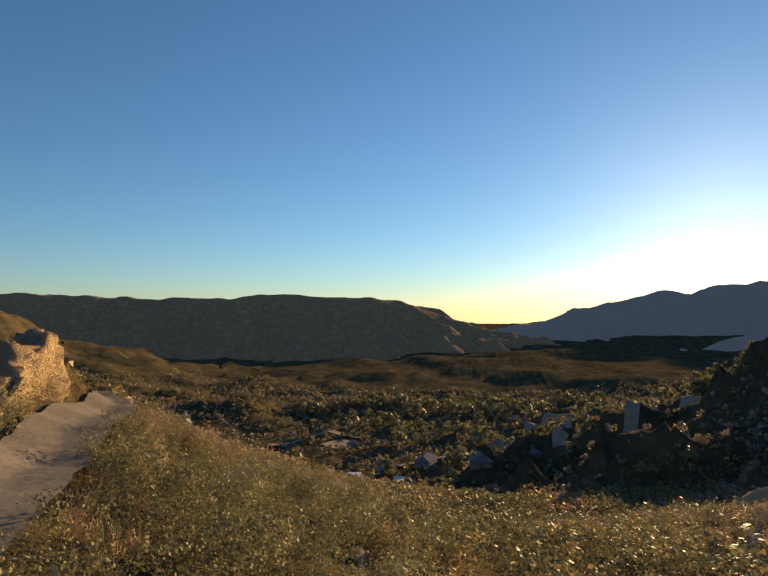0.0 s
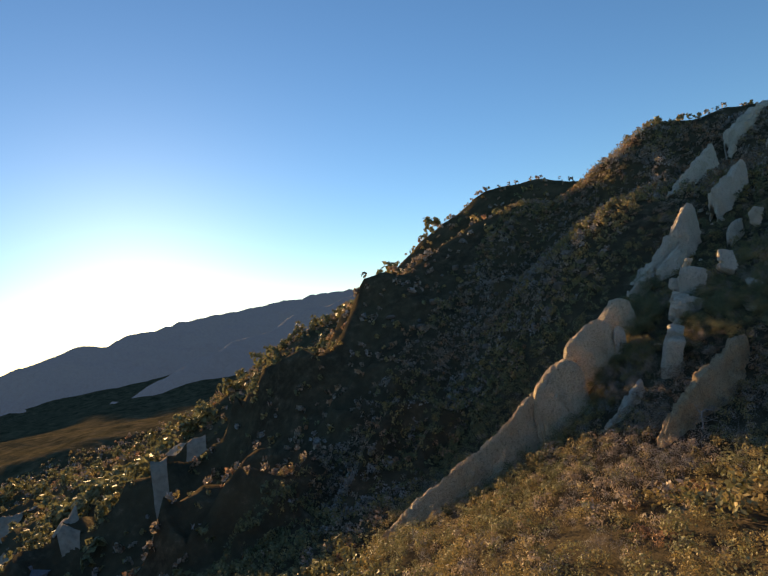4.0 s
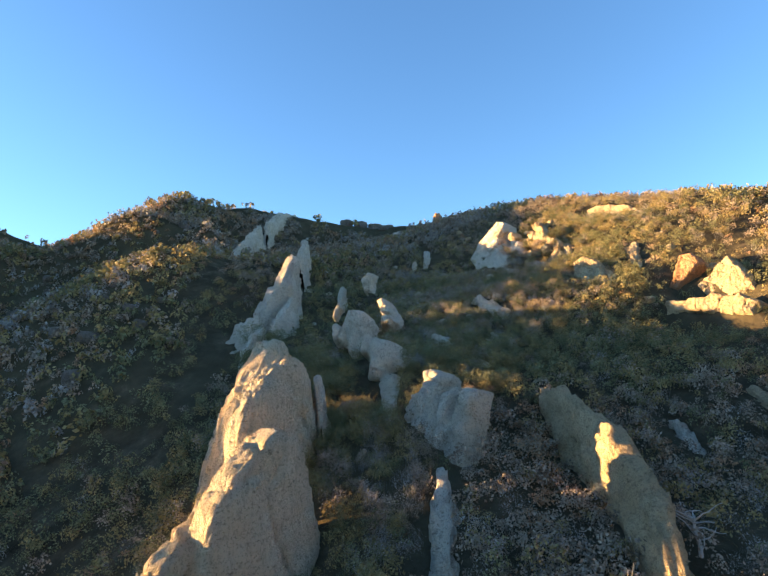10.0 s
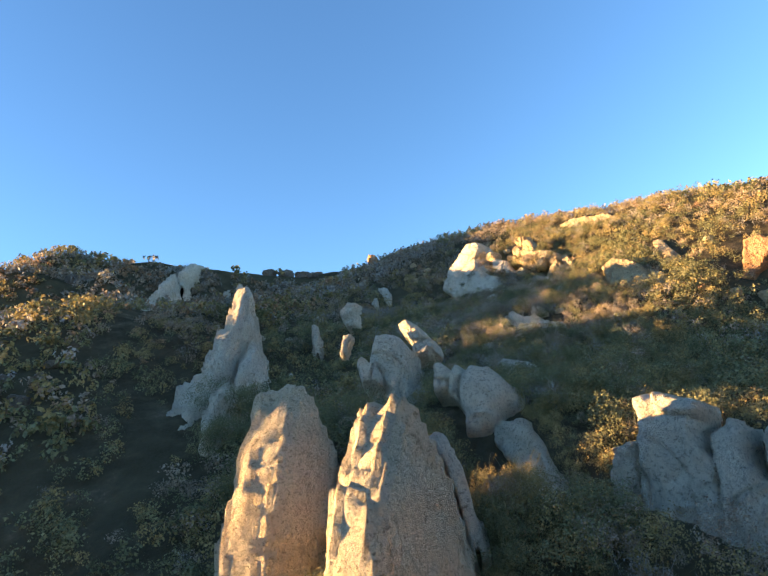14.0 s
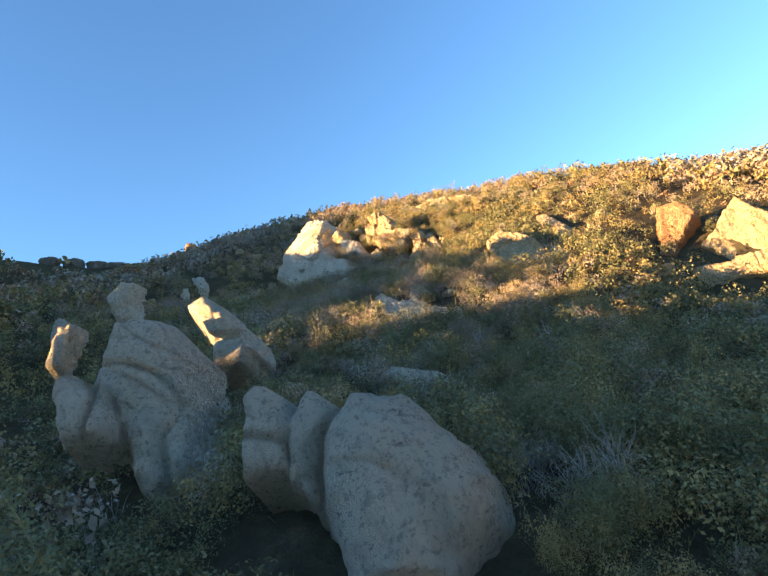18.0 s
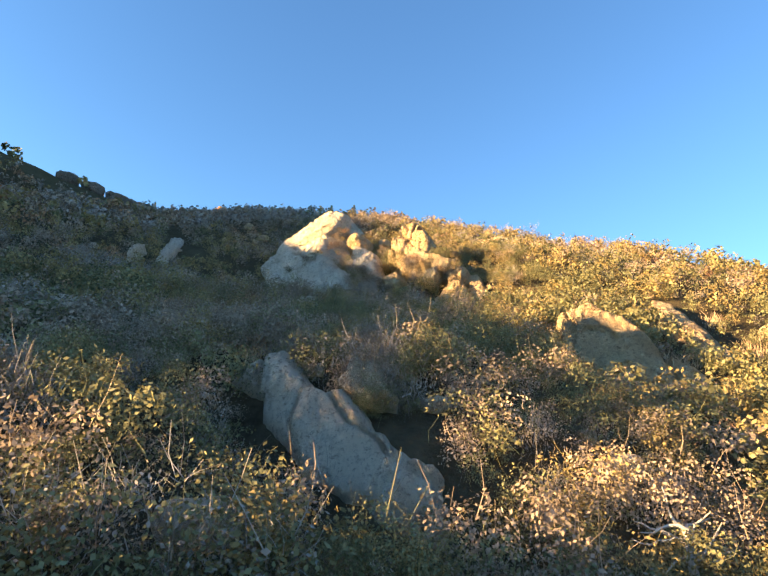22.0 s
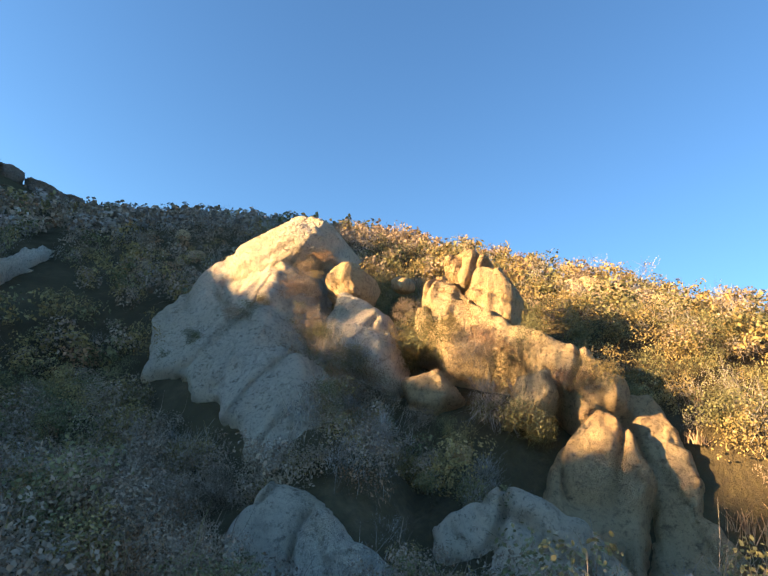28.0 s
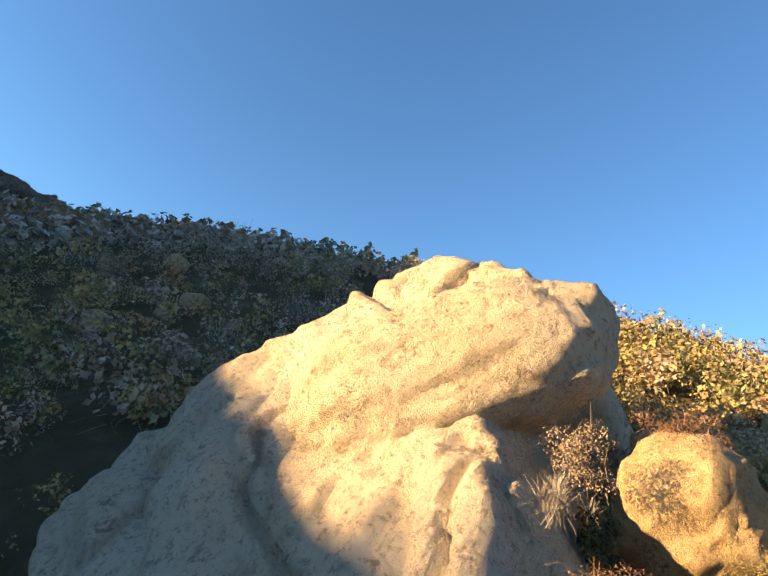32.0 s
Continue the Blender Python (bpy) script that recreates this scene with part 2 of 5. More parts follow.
# bedrock faces that lie bare of soil: a point of the face, its turn and tilt, centre and radius
BEDS = (
    (48, 122, 29, -100, 34, 44.1, 118.8, 9.6),
    (47.6, 114.3, 23, -118, 30, 46.8, 114.3, 2.9),
    (49.5, 113, 25, -120, 28, 49.9, 109.1, 4.6),
    (50.6, 105.2, 19.6, -120, 28, 48.8, 104.2, 3.4),
    (52, 105.4, 20.3, -120, 28, 50.4, 102.8, 4.0),
    (40.7, 107.2, 15.6, -120, 32, 40.7, 107.2, 2.8),
    (45.4, 104.8, 16.2, -120, 28, 45.3, 104.8, 3),
    (71.8, 112, 30.6, -120, 25, 70.1, 113.2, 7.2),
    (44, 91, 14, -118, 26, 44, 88, 3.5),
    (45.5, 88, 13, -118, 26, 45.2, 85.1, 1.9),
    (51, 77.5, 11.4, -112, 22, 50.3, 77.1, 2.5),
    (53, 73, 9.8, -112, 22, 51.8, 72.6, 4),
    (46, 74, 7, -112, 22, 46.1, 70.5, 6),
    (26.3, 88.4, 8.1, -122, 34, 25.9, 88.7, 2.2),
    (26.8, 86.4, 7.4, -122, 34, 26.7, 85.2, 3.1),
    (6.4, 63.6, -3, -112, 35, 5.6, 65.3, 3),
    (7, 69.4, 2.3, -132, 28, 6.3, 68.8, 2.3),
    (6.4, 69.9, 1.8, -132, 25, 5.7, 70.5, 1.3),
    (5.8, 70.2, 1.4, -132, 25, 5.3, 71.2, 1.2),
    (6.3, 79, 6.4, -145, 24, 5.6, 78, 2.2),
    (3.6, 77.2, 2.6, -145, 24, 3.7, 77.9, 1.5),
    (9.7, 84, 7.6, -132, 25, 10.4, 82.4, 2.5),
    (15.5, 76.6, 3, -125, 30, 15.1, 76.4, 2.5),
    (23, 77, 2.2, -125, 25, 22.5, 76.6, 1.4),
)


def land(x, y):
    """Height of the ground, from the plan near by and from hill formulas far off."""
    x, y = np.asarray(x, float).ravel(), np.asarray(y, float).ravel()
    near = (spline_rows(PLAN_Y, y) @ np.array(PLAN_Z, float) * spline_rows(PLAN_X, x)).sum(1)
    near = np.maximum(near, ridge_line(x, y, WEST_RIDGE, 120, 12, rugged=0.12))
    near = np.maximum(near, ridge_line(x, y, HUMP_RIDGE, 90, 13, rugged=0.12))
    out = np.maximum(np.maximum(np.abs(x) - 160, np.maximum(-110 - y, y - 250)), 0)
    r = np.hypot(x - 40, y)
    far = -78 + 14 * wave(x, y, 260, 3) + 7 * wave(x, y, 90, 4)
    far = far + 60 * np.clip((x - 100) / 900, 0, 1) + 50 * np.clip((y - 300) / 900, 0, 1)
    far = np.maximum(far, ridge_line(x, y, DARK_RIDGE, 130, 7))
    far = np.maximum(far, ridge_line(x, y, SOUTH_RIDGE, 210, 8))
    k = np.clip(out / 170, 0, 1)
    k = k * k * (3 - 2 * k)
    z = near * (1 - k) + far * k
    z = z + 0.55 * wave(x, y, 9, 1) + 0.28 * wave(x, y, 3.7, 2) + 2.2 * wave(x, y, 31, 9) * np.clip((np.hypot(x - 15, y - 75) - 45) / 60, 0, 1)
    z = z + 7.5 * np.exp(-((x + 101) ** 2 / 200 + (y - 118) ** 2 / 64))     # a knoll added to the west ridge to block low sun from the domes
    for ax, ay, az, turn, tilt, cx, cy, r in BEDS:
        a, b = math.radians(turn), math.radians(tilt)
        bed = az - ((x - ax) * math.sin(a) + (y - ay) * math.cos(a)) * math.cos(b) / math.sin(b) - 0.7
        q = np.clip((r * 1.35 - np.hypot(x - cx, y - cy)) / (r * 0.5), 0, 1)
        z = z - q * np.clip(z - bed, 0, 2.0)
    return z


def height(x, y):
    return float(land([x], [y])[0])


def axis_steps(lo, hi, step, end_lo, end_hi):
    core = list(np.arange(lo, hi + 0.01, step))
    a, s = core[-1], step
    while a < end_hi:
        s *= 1.045
        a += s
        core.append(a)
    a, s = core[0], step
    while a > end_lo:
        s *= 1.045
        a -= s
        core.insert(0, a)
    return np.array(core)


def mesh_from(name, verts, faces, material, smooth=False, size=4):
    """A mesh from arrays: verts n x 3, faces m x size."""
    me = bpy.data.meshes.new(name)
    verts, faces = np.asarray(verts, np.float32), np.asarray(faces, np.int32)
    me.vertices.add(len(verts))
    me.vertices.foreach_set("co", verts.ravel())
    me.loops.add(faces.size)
    me.loops.foreach_set("vertex_index", faces.ravel())
    me.polygons.add(len(faces))
    me.polygons.foreach_set("loop_start", np.arange(0, faces.size, faces.shape[1], dtype=np.int32))
    me.update(calc_edges=True)
    me.materials.append(material)
    if smooth:
        me.polygons.foreach_set("use_smooth", np.ones(len(faces), bool))
    return me


def grid_faces(nu, nv):
    i, j = np.meshgrid(np.arange(nv - 1), np.arange(nu - 1))
    a = (j * nv + i).ravel()
    return np.stack([a, a + 1, a + nv + 1, a + nv], 1)


gx, gy = axis_steps(-60, 100, 1.3, -4300, 3000), axis_steps(-45, 150, 1.3, -3200, 3600)
mx, my = np.meshgrid(gx, gy)
ground = new("ground", mesh_from("ground", np.stack([mx.ravel(), my.ravel(), land(mx, my)], 1), grid_faces(len(gy), len(gx)), SOIL, True))
tagged(ground, "dry brown chaparral hillside soil with pale bare patches", "ground", kind="structure")

# ---------------------------------------------------------------- rocks
BARE = []     # capsules (x0, y0, x1, y1, radius) that stay free of brush


def crag_noise(p, seed, size, depth):
    q = Vector((p[0] / size + seed * 13.7, p[1] / size - seed * 5.1, p[2] / size + seed * 2.3))
    return depth * (noise.fractal(q, 0.75, 2.1, 4) - 0.15)


OUTCROP = [None]     # the outcrop that the next rocks are parts of


def outcrop(name, label, at, group=""):
    """Begins an outcrop: the rocks that follow are its parts, until outcrop_end()."""
    OUTCROP[0] = tagged(new(name), label, "rock outcrop", group)
    OUTCROP[0].location = at


def outcrop_end():
    OUTCROP[0] = None


def rock_object(name, verts, faces, material, label, category="rock", group="", smooth=True):
    whole = OUTCROP[0]
    verts = np.asarray(verts, float)
    if whole:
        me = mesh_from(name, verts - np.array(whole.location), faces, material, smooth)
        ob = new(name, me)
        ob.parent = whole
        return tagged(ob, label)
    return tagged(new(name, mesh_from(name, verts, faces, material, smooth)), label, category, group)


def fin(name, spine, label, material=None, lean=0.0, seed=1, base=3.0, sharp=0.62, rough=0.5, grain=0.35, ring=30, step=0.55, group="sandstone fins on the slope"):
    """A slab of bedrock along a spine of (x, y, top, half width), with a rounded crest, its feet under the ground."""
    pts = [Vector(s[:3]) for s in spine]
    wid = [s[3] for s in spine]
    length = sum((b - a).length for a, b in zip(pts, pts[1:]))
    n = max(8, int(length / step))
    t = np.array([0.0] + list(np.cumsum([(b - a).length for a, b in zip(pts, pts[1:])]))) / length
    arr = np.array([list(p) for p in pts])
    q = np.linspace(0, 1, n)
    rows = spline_rows(t, q) if len(pts) > 2 else np.stack([1 - q, q], 1)
    cen, w = rows @ arr, np.interp(q, t, wid)
    tan = np.gradient(cen[:, :2], axis=0)
    tan /= np.linalg.norm(tan, axis=1)[:, None] + 1e-9
    side = np.stack([tan[:, 1], -tan[:, 0]], 1)
    end = np.minimum(1, np.minimum(np.arange(n), np.arange(n)[::-1]) * step / np.maximum(w, 0.6) + 0.10)
    round_end = np.sqrt(np.clip(1 - (1 - end) ** 2, 0.02, 1))
    foot = np.minimum(land(cen[:, 0] - side[:, 0] * w * 1.3, cen[:, 1] - side[:, 1] * w * 1.3), land(cen[:, 0] + side[:, 0] * w * 1.3, cen[:, 1] + side[:, 1] * w * 1.3)) - base
    verts = []
    for i in range(n):
        tall = max(cen[i, 2] - foot[i], 0.5)
        for j in range(ring):
            a = math.pi * (-0.08 + 1.16 * j / (ring - 1))
            ca, sa = math.cos(a), max(math.sin(a), -0.1)
            u = -math.copysign(abs(ca) ** sharp, ca) * w[i] * round_end[i]
            v = math.copysign(abs(sa) ** 0.8, sa)
            z = foot[i] + tall * (0.12 + 0.88 * v) * (0.55 + 0.45 * round_end[i])
            u += lean * (z - foot[i])
            p = [cen[i, 0] + side[i, 0] * u, cen[i, 1] + side[i, 1] * u, z]
            d = crag_noise(p, seed, 2.6, rough) + crag_noise((p[0], p[1], p[2]), seed + 3, 0.8, rough * 0.2)
            groove = grain * (abs(math.sin(2.1 * (u / max(w[i], 0.4)) * 2 + 1.5 * noise.noise(Vector((q[i] * 6, seed, u * 0.4))))) ** 0.35 - 0.8)
            bed = 5.5 * u / max(w[i], 0.4) + 0.9 * (cen[i, 2] - z) + 2.2 * noise.noise(Vector((q[i] * length * 0.12, seed + 7, u * 0.5)))
            groove += grain * 0.85 * ((bed % 1.0) ** 1.6 - 0.45)
            joint = abs(noise.noise(Vector((q[i] * length * 0.33, u * 0.35 + seed, p[2] * 0.16))))
            groove -= grain * 1.3 * max(0.0, 1 - joint / 0.07)
            nx, nz = -math.copysign(abs(ca), ca), sa
            p[0] += side[i, 0] * nx * (d + groove)
            p[1] += side[i, 1] * nx * (d + groove)
            p[2] += nz * (d + groove)
            verts.append(p)
    BARE.append([(*cen[i, :2], w[i] * 0.95) for i in range(0, n, 2)])
    return rock_object(name, verts, grid_faces(n, ring), material or ROCK, label, "rock", group)


def boulder(name, centre, size, label, material=None, turn=0.0, tip=0.0, roll=0.0, seed=1, square=0.7, rough=0.25, detail=20, group="loose boulders on the slope", sink=0.25):
    """A rounded block: a squared-off ball with worn edges, partly sunk in the ground."""
    nu, nv = detail, detail * 2
    m = pose(0, 0, 0, tip, roll, turn).to_3x3()
    verts = []
    for i in range(nu):
        th = math.pi * (i + 0.02) / (nu - 0.96)
        for j in range(nv + 1):
            ph = 2 * math.pi * j / nv
            d = [math.sin(th) * math.cos(ph), math.sin(th) * math.sin(ph), math.cos(th)]
            s = [math.copysign(abs(c) ** square, c) for c in d]
            p = Vector((s[0] * size[0], s[1] * size[1], s[2] * size[2]))
            k = 1 + crag_noise(Vector(d) * (max(size) / 1.6), seed, 1.0, rough)
            verts.append(list(Vector(centre) + m @ (p * k)))
    BARE.append([(centre[0], centre[1], 0.75 * max(size[:2]))])
    return rock_object(name, verts, grid_faces(nu, nv + 1)[:, ::-1], material or ROCK, label, "boulder" if max(size) < 2.6 else "rock", group)


def slab(name, anchor, facing, outline, label, material=None, seed=1, edge=0.30, depth=3.0, bulge=0.0, crack=0.16, step=0.0, group="sandstone slabs on the slope"):
    """A weathered slab: a tilted face with an outline of (along, up) metres round the anchor, rounded edges, cracks and a thick body behind it."""
    a, tl = radians(facing[0]), radians(facing[1])
    nv = np.array((math.sin(a) * math.cos(tl), math.cos(a) * math.cos(tl), math.sin(tl)))
    uv = np.cross((0, 0, 1), nv)
    uv /= np.linalg.norm(uv)
    vv = np.cross(nv, uv)
    poly = np.array(outline, float)
    skirt = 0.16 * depth
    lo, hi = poly.min(0) - skirt, poly.max(0) + skirt
    step = step or min(0.3, max(0.09, math.sqrt((hi - lo).prod() / 9000)))
    us, vs = np.arange(lo[0], hi[0] + step, step), np.arange(lo[1], hi[1] + step, step)
    gu, gv = np.meshgrid(us, vs)
    u, v = gu.ravel(), gv.ravel()
    near, inside = np.full(len(u), 1e9), np.zeros(len(u), bool)
    for (x0, y0), (x1, y1) in zip(poly, np.roll(poly, -1, 0)):
        t = np.clip(((u - x0) * (x1 - x0) + (v - y0) * (y1 - y0)) / max((x1 - x0) ** 2 + (y1 - y0) ** 2, 1e-6), 0, 1)
        near = np.minimum(near, np.hypot(u - x0 - t * (x1 - x0), v - y0 - t * (y1 - y0)))
        if y0 != y1:
            inside ^= ((y0 > v) != (y1 > v)) & (u < (x1 - x0) * (v - y0) / (y1 - y0) + x0)
    big = min(1.0, math.sqrt((poly.max(0) - poly.min(0)).prod()) / 6)
    s = np.where(inside, near, -near) + 0.12 + big * (0.20 * wave(u, v, 1.3, seed) + 0.12 * wave(u, v, 0.5, seed + 1)) + 0.05 * wave(u, v, 0.22, seed + 12)
    edge = 0.6 * edge
    k = np.clip((edge + 0.45 * skirt - s) / (edge + skirt), 0, 1)
    off = -depth * (1 - np.sqrt(1 - np.minimum(k, 0.9995) ** 2.4))
    grow = np.clip(s / max(edge * 2, 0.5), 0, 1)
    off += bulge * np.sqrt(grow)
    off += 0.16 * big * wave(u, v * 0.6, 3.2, seed + 2) + 0.15 * wave(u, v * 0.45, 1.1, seed + 3) - 0.05 * (1 - np.abs(wave(u * 1.3 + 0.3 * wave(u, v, 1.5, seed + 14), v * 0.3, 0.8, seed + 13))) ** 4 - 0.15 * big * (((0.42 * u + 0.34 * v + 0.5 * wave(u, v, 2.4, seed + 15)) % 1.0) ** 6) + 0.075 * wave(u * 1.6, v * 0.7, 0.45, seed + 4) + 0.03 * wave(u, v, 0.22, seed + 5)
    wide = wave(u + 0.35 * wave(u, v, 1.4, seed + 8), v * 0.45, 2.6, seed + 6)
    thin = wave(u * 0.5 + 0.25 * wave(u, v, 1.0, seed + 9), v + 0.4 * u, 2.2, seed + 7)
    off -= crack * 1.3 * np.exp(-((wide / 0.05) ** 2)) + crack * np.exp(-((thin / 0.045) ** 2))
    pit = wave(u, v, 0.9, seed + 10)
    off -= 0.14 * np.clip((pit - 0.62) / 0.2, 0, 1)
    p = np.array(anchor)[None] + u[:, None] * uv + v[:, None] * vv + off[:, None] * nv
    core = p[(s > 0.5)][:: max(1, int(0.8 / step) ** 2)]
    BARE.append([(x, y, 0.65) for x, y, z in core])
    f = grid_faces(len(vs), len(us))
    f = f[(k[f] < 0.9995).any(1)]
    used, f = np.unique(f, return_inverse=True)
    return rock_object(name, p[used], f.reshape(-1, 4), material or ROCK, label, "rock", group)


outcrop("great_fin", "huge pale sandstone fin with sunlit rounded domes", (-6, 60, -8), "sandstone fins on the slope")
fin("fin_body", [(-36, 34, -30, 1.2), (-29, 36, -24, 1.5), (-22, 39, -19, 1.4), (-15.8, 43, -14.2, 1.4), (-11.4, 46.5, -10.2, 1.4), (-8.8, 49, -7.4, 1.6), (-7, 50.5, -6.4, 1.4)], "long rounded pale body with a sunlit top", ROCK_GOLD, seed=1, rough=0.5, grain=0.42, step=0.2, ring=64, base=5)
fin("front_dome", [(-9.2, 47, -8.6, 1.6), (-7.2, 48.8, -5.4, 2.3), (-5, 51.2, -3.8, 2.5), (-3.8, 53.4, -4.6, 1.9)], "rounded sunlit dome with a brushy hollow", ROCK_GOLD, seed=95, rough=0.3, grain=0.34, step=0.14, ring=64, base=5)
fin("middle_dome", [(-7.4, 55.4, -3.4, 1.5), (-5.6, 57.6, -1.2, 1.8), (-2.9, 61.2, 0.4, 2.0), (-1.8, 63.2, -0.6, 1.3)], "pale grooved dome with a sunlit side", ROCK_GOLD, seed=91, rough=0.3, grain=0.34, step=0.16, ring=64, base=5)
fin("rear_dome", [(-9.6, 63, -9, 1.6), (-7.2, 67, -2.6, 2.5), (-4.9, 70.5, 1.6, 2.8), (-3.6, 72.7, 3.0, 2.5), (-2.6, 75, 1.8, 1.4)], "ochre dome glowing in low sun", ROCK_GOLD, seed=2, rough=0.36, grain=0.36, step=0.2, ring=60, base=5)
fin("finger", [(-0.9, 60.6, -3.2, 0.4), (-0.7, 62, -0.9, 0.7), (-0.4, 63.6, -1.4, 0.4)], "thin grey blade beside the dome", seed=92, rough=0.25, step=0.2, base=4)
outcrop_end()
outcrop("long_fin", "long grey sandstone fin running up the slope", (-6, 85, 2), "sandstone fins on the slope")
fin("fin_body", [(-13.6, 82, -6.6, 1.3), (-11, 87, -1.6, 2.0), (-7.6, 93, 4.2, 2.4), (-4.4, 98, 9.4, 2.4)], "", seed=3, rough=0.6, grain=0.45, step=0.25, ring=44)
fin("fin_body", [(-4.2, 97.6, 9.2, 2.0), (-1.2, 101.5, 13.8, 2.3), (1.4, 105, 18.4, 1.7), (2.6, 108, 19.6, 0.9)], "", seed=11, rough=0.6, grain=0.45, step=0.25, ring=44)
fin("fin_body", [(-2.8, 92.8, 6.6, 0.8), (-0.4, 97, 9.6, 1.5), (1.2, 101, 11.6, 0.9)], "", seed=93, rough=0.5, step=0.25)
fin("fin_body", [(-6.6, 85.4, 3.0, 0.6), (-5, 88.6, 5.2, 1.1), (-3.6, 91.4, 6.4, 0.6)], "", seed=94, rough=0.5, step=0.25)
fin("fin_body", [(4.2, 117, 21.6, 1.1), (6.2, 129, 26.0, 1.3), (8.4, 140, 30.4, 0.9)], "", seed=12, rough=0.5)
outcrop_end()
outcrop("broken_wall", "broken pale sandstone wall with upright fingers", (7, 58, -8), "sandstone fins on the slope")
slab("finger", (7.6, 57.6, -2.2), (-112, 20), [(-2.0, 1.0), (-1.2, 1.0), (0.2, 0.4), (-0.1, -0.6), (0.5, -1.8), (0.4, -4.1), (-0.2, -5.0), (-1.2, -4.7), (-2.6, -3.7), (-2.3, -1.6)], "broad pale finger with a sunlit tip", ROCK, seed=320, edge=0.30, depth=2, bulge=0.0, crack=0.16)
slab("finger", (7.9, 56.6, -2.4), (-112, 20), [(-0.6, -0.6), (0.0, 0.1), (0.4, -0.4), (0.4, -1.8), (0.9, -2.6), (0.7, -5.5), (-1.0, -5.0), (-0.6, -2.3)], "narrow pale finger", ROCK, seed=321, edge=0.24, depth=2, bulge=0.0, crack=0.16)
slab("finger", (8.2, 55.6, -2.6), (-112, 20), [(-0.0, -0.5), (0.9, -0.0), (1.6, -0.3), (1.7, -1.5), (1.6, -3.2), (1.8, -5.3), (-0.4, -5.5), (-0.1, -2.3)], "tall pale finger with a sunlit tip", ROCK, seed=322, edge=0.45, depth=2, bulge=0.0, crack=0.16)
slab("rib", (7.4, 58.2, -3.0), (-112, 20), [(-2.6, -0.1), (-1.8, 0.1), (-1.8, -0.8), (-2.1, -2.8), (-2.9, -1.9)], "small broken rib", ROCK, seed=323, edge=0.18, depth=1.2, bulge=0.0, crack=0.16)
slab("rib", (6.4, 63.6, -3.0), (-112, 35), [(-4.0, 2.3), (-2.5, 2.2), (-0.3, -0.9), (0.4, -3.0), (-0.9, -2.2), (-4.0, 1.0)], "tilted pale slab in the brush", ROCK, seed=324, edge=0.24, depth=1.5, bulge=0.0, crack=0.16)
fin("rib", [(5.3, 51.5, -6.9, 0.7), (3.8, 48, -9.2, 1.1), (1.6, 43, -13.2, 0.9)], "low broken grey rib in the brush", seed=16, rough=0.5, base=4, step=0.25)
outcrop_end()
fin("sandstone_fin", [(10.4, 37.8, -11.2, 0.9), (12.6, 42, -7.6, 1.35), (14.4, 47, -5.2, 1.3), (15.6, 52, -3.9, 1.0), (16.6, 58, -2.7, 0.55)], "curved ochre sandstone rib glowing in low sun", ROCK_WARM, seed=5, rough=0.5, step=0.35, base=4)
outcrop("pitted_dome", "pale pitted sandstone dome among grey brush", (6, 68, -2), "sandstone domes on the slope")
slab("slab", (7.0, 69.4, 2.3), (-132, 28), [(-0.7, 0.0), (-0.5, 0.1), (0.3, -0.3), (0.7, -0.8), (1.3, -1.7), (1.5, -2.3), (1.5, -2.8), (1.0, -3.3), (0.7, -3.7), (0.2, -4.4), (-1.1, -4.2), (-1.1, -2.9), (-1.5, -2.0), (-1.4, -1.0), (-1.0, -0.4)], "broad pale dome with fine pits", ROCK, seed=325, edge=0.8, depth=3.5, bulge=0.5, crack=0.26)
slab("slab", (6.4, 69.9, 1.8), (-132, 25), [(-1.3, 0.2), (-0.8, 0.8), (-0.5, 0.5), (-0.4, 0.1), (-0.7, -0.4), (-0.8, -1.5), (-1.1, -1.0), (-1.3, -0.8)], "pale side lobe", ROCK, seed=326, edge=0.36, depth=2, bulge=0.0, crack=0.26)
slab("slab", (5.8, 70.2, 1.4), (-132, 25), [(-1.4, 1.4), (-1.2, 1.5), (-0.8, 1.2), (-0.6, 0.7), (-0.7, -0.3), (-1.5, -0.2), (-1.5, 0.4)], "pale side lobe", ROCK, seed=327, edge=0.30, depth=2, bulge=0.0, crack=0.26)
outcrop_end()
outcrop("oval_dome", "tall oval grey sandstone dome with side lobes", (6, 77, 0), "sandstone domes on the slope")
slab("slab", (6.3, 79.0, 6.4), (-145, 24), [(-1.6, -1.3), (-1.1, 0.2), (-0.1, 0.1), (0.8, -0.5), (1.2, -1.6), (1.2, -3.2), (1.0, -4.0), (1.1, -5.1), (1.0, -5.5), (0.1, -5.9), (-0.7, -5.0), (-1.0, -3.9), (-1.7, -2.3)], "tall oval grey dome", ROCK, seed=328, edge=0.8, depth=3.2, bulge=0.4, crack=0.26)
slab("slab", (3.6, 77.2, 2.6), (-145, 24), [(-1.0, 2.1), (-0.8, 2.5), (-0.4, 1.9), (0.1, 1.9), (0.3, 1.1), (0.1, 0.5), (-0.8, 0.7)], "low grey lobe", ROCK, seed=329, edge=0.30, depth=2, bulge=0.0, crack=0.26)
slab("slab", (9.7, 84.0, 7.6), (-132, 25), [(-0.0, 0.7), (0.6, 0.8), (1.5, -0.2), (2.4, -1.5), (2.7, -2.4), (2.3, -2.8), (1.2, -2.8), (1.2, -1.7), (0.8, -0.5)], "tilted grey slab behind the dome", ROCK, seed=330, edge=0.36, depth=2.5, bulge=0.0, crack=0.26)
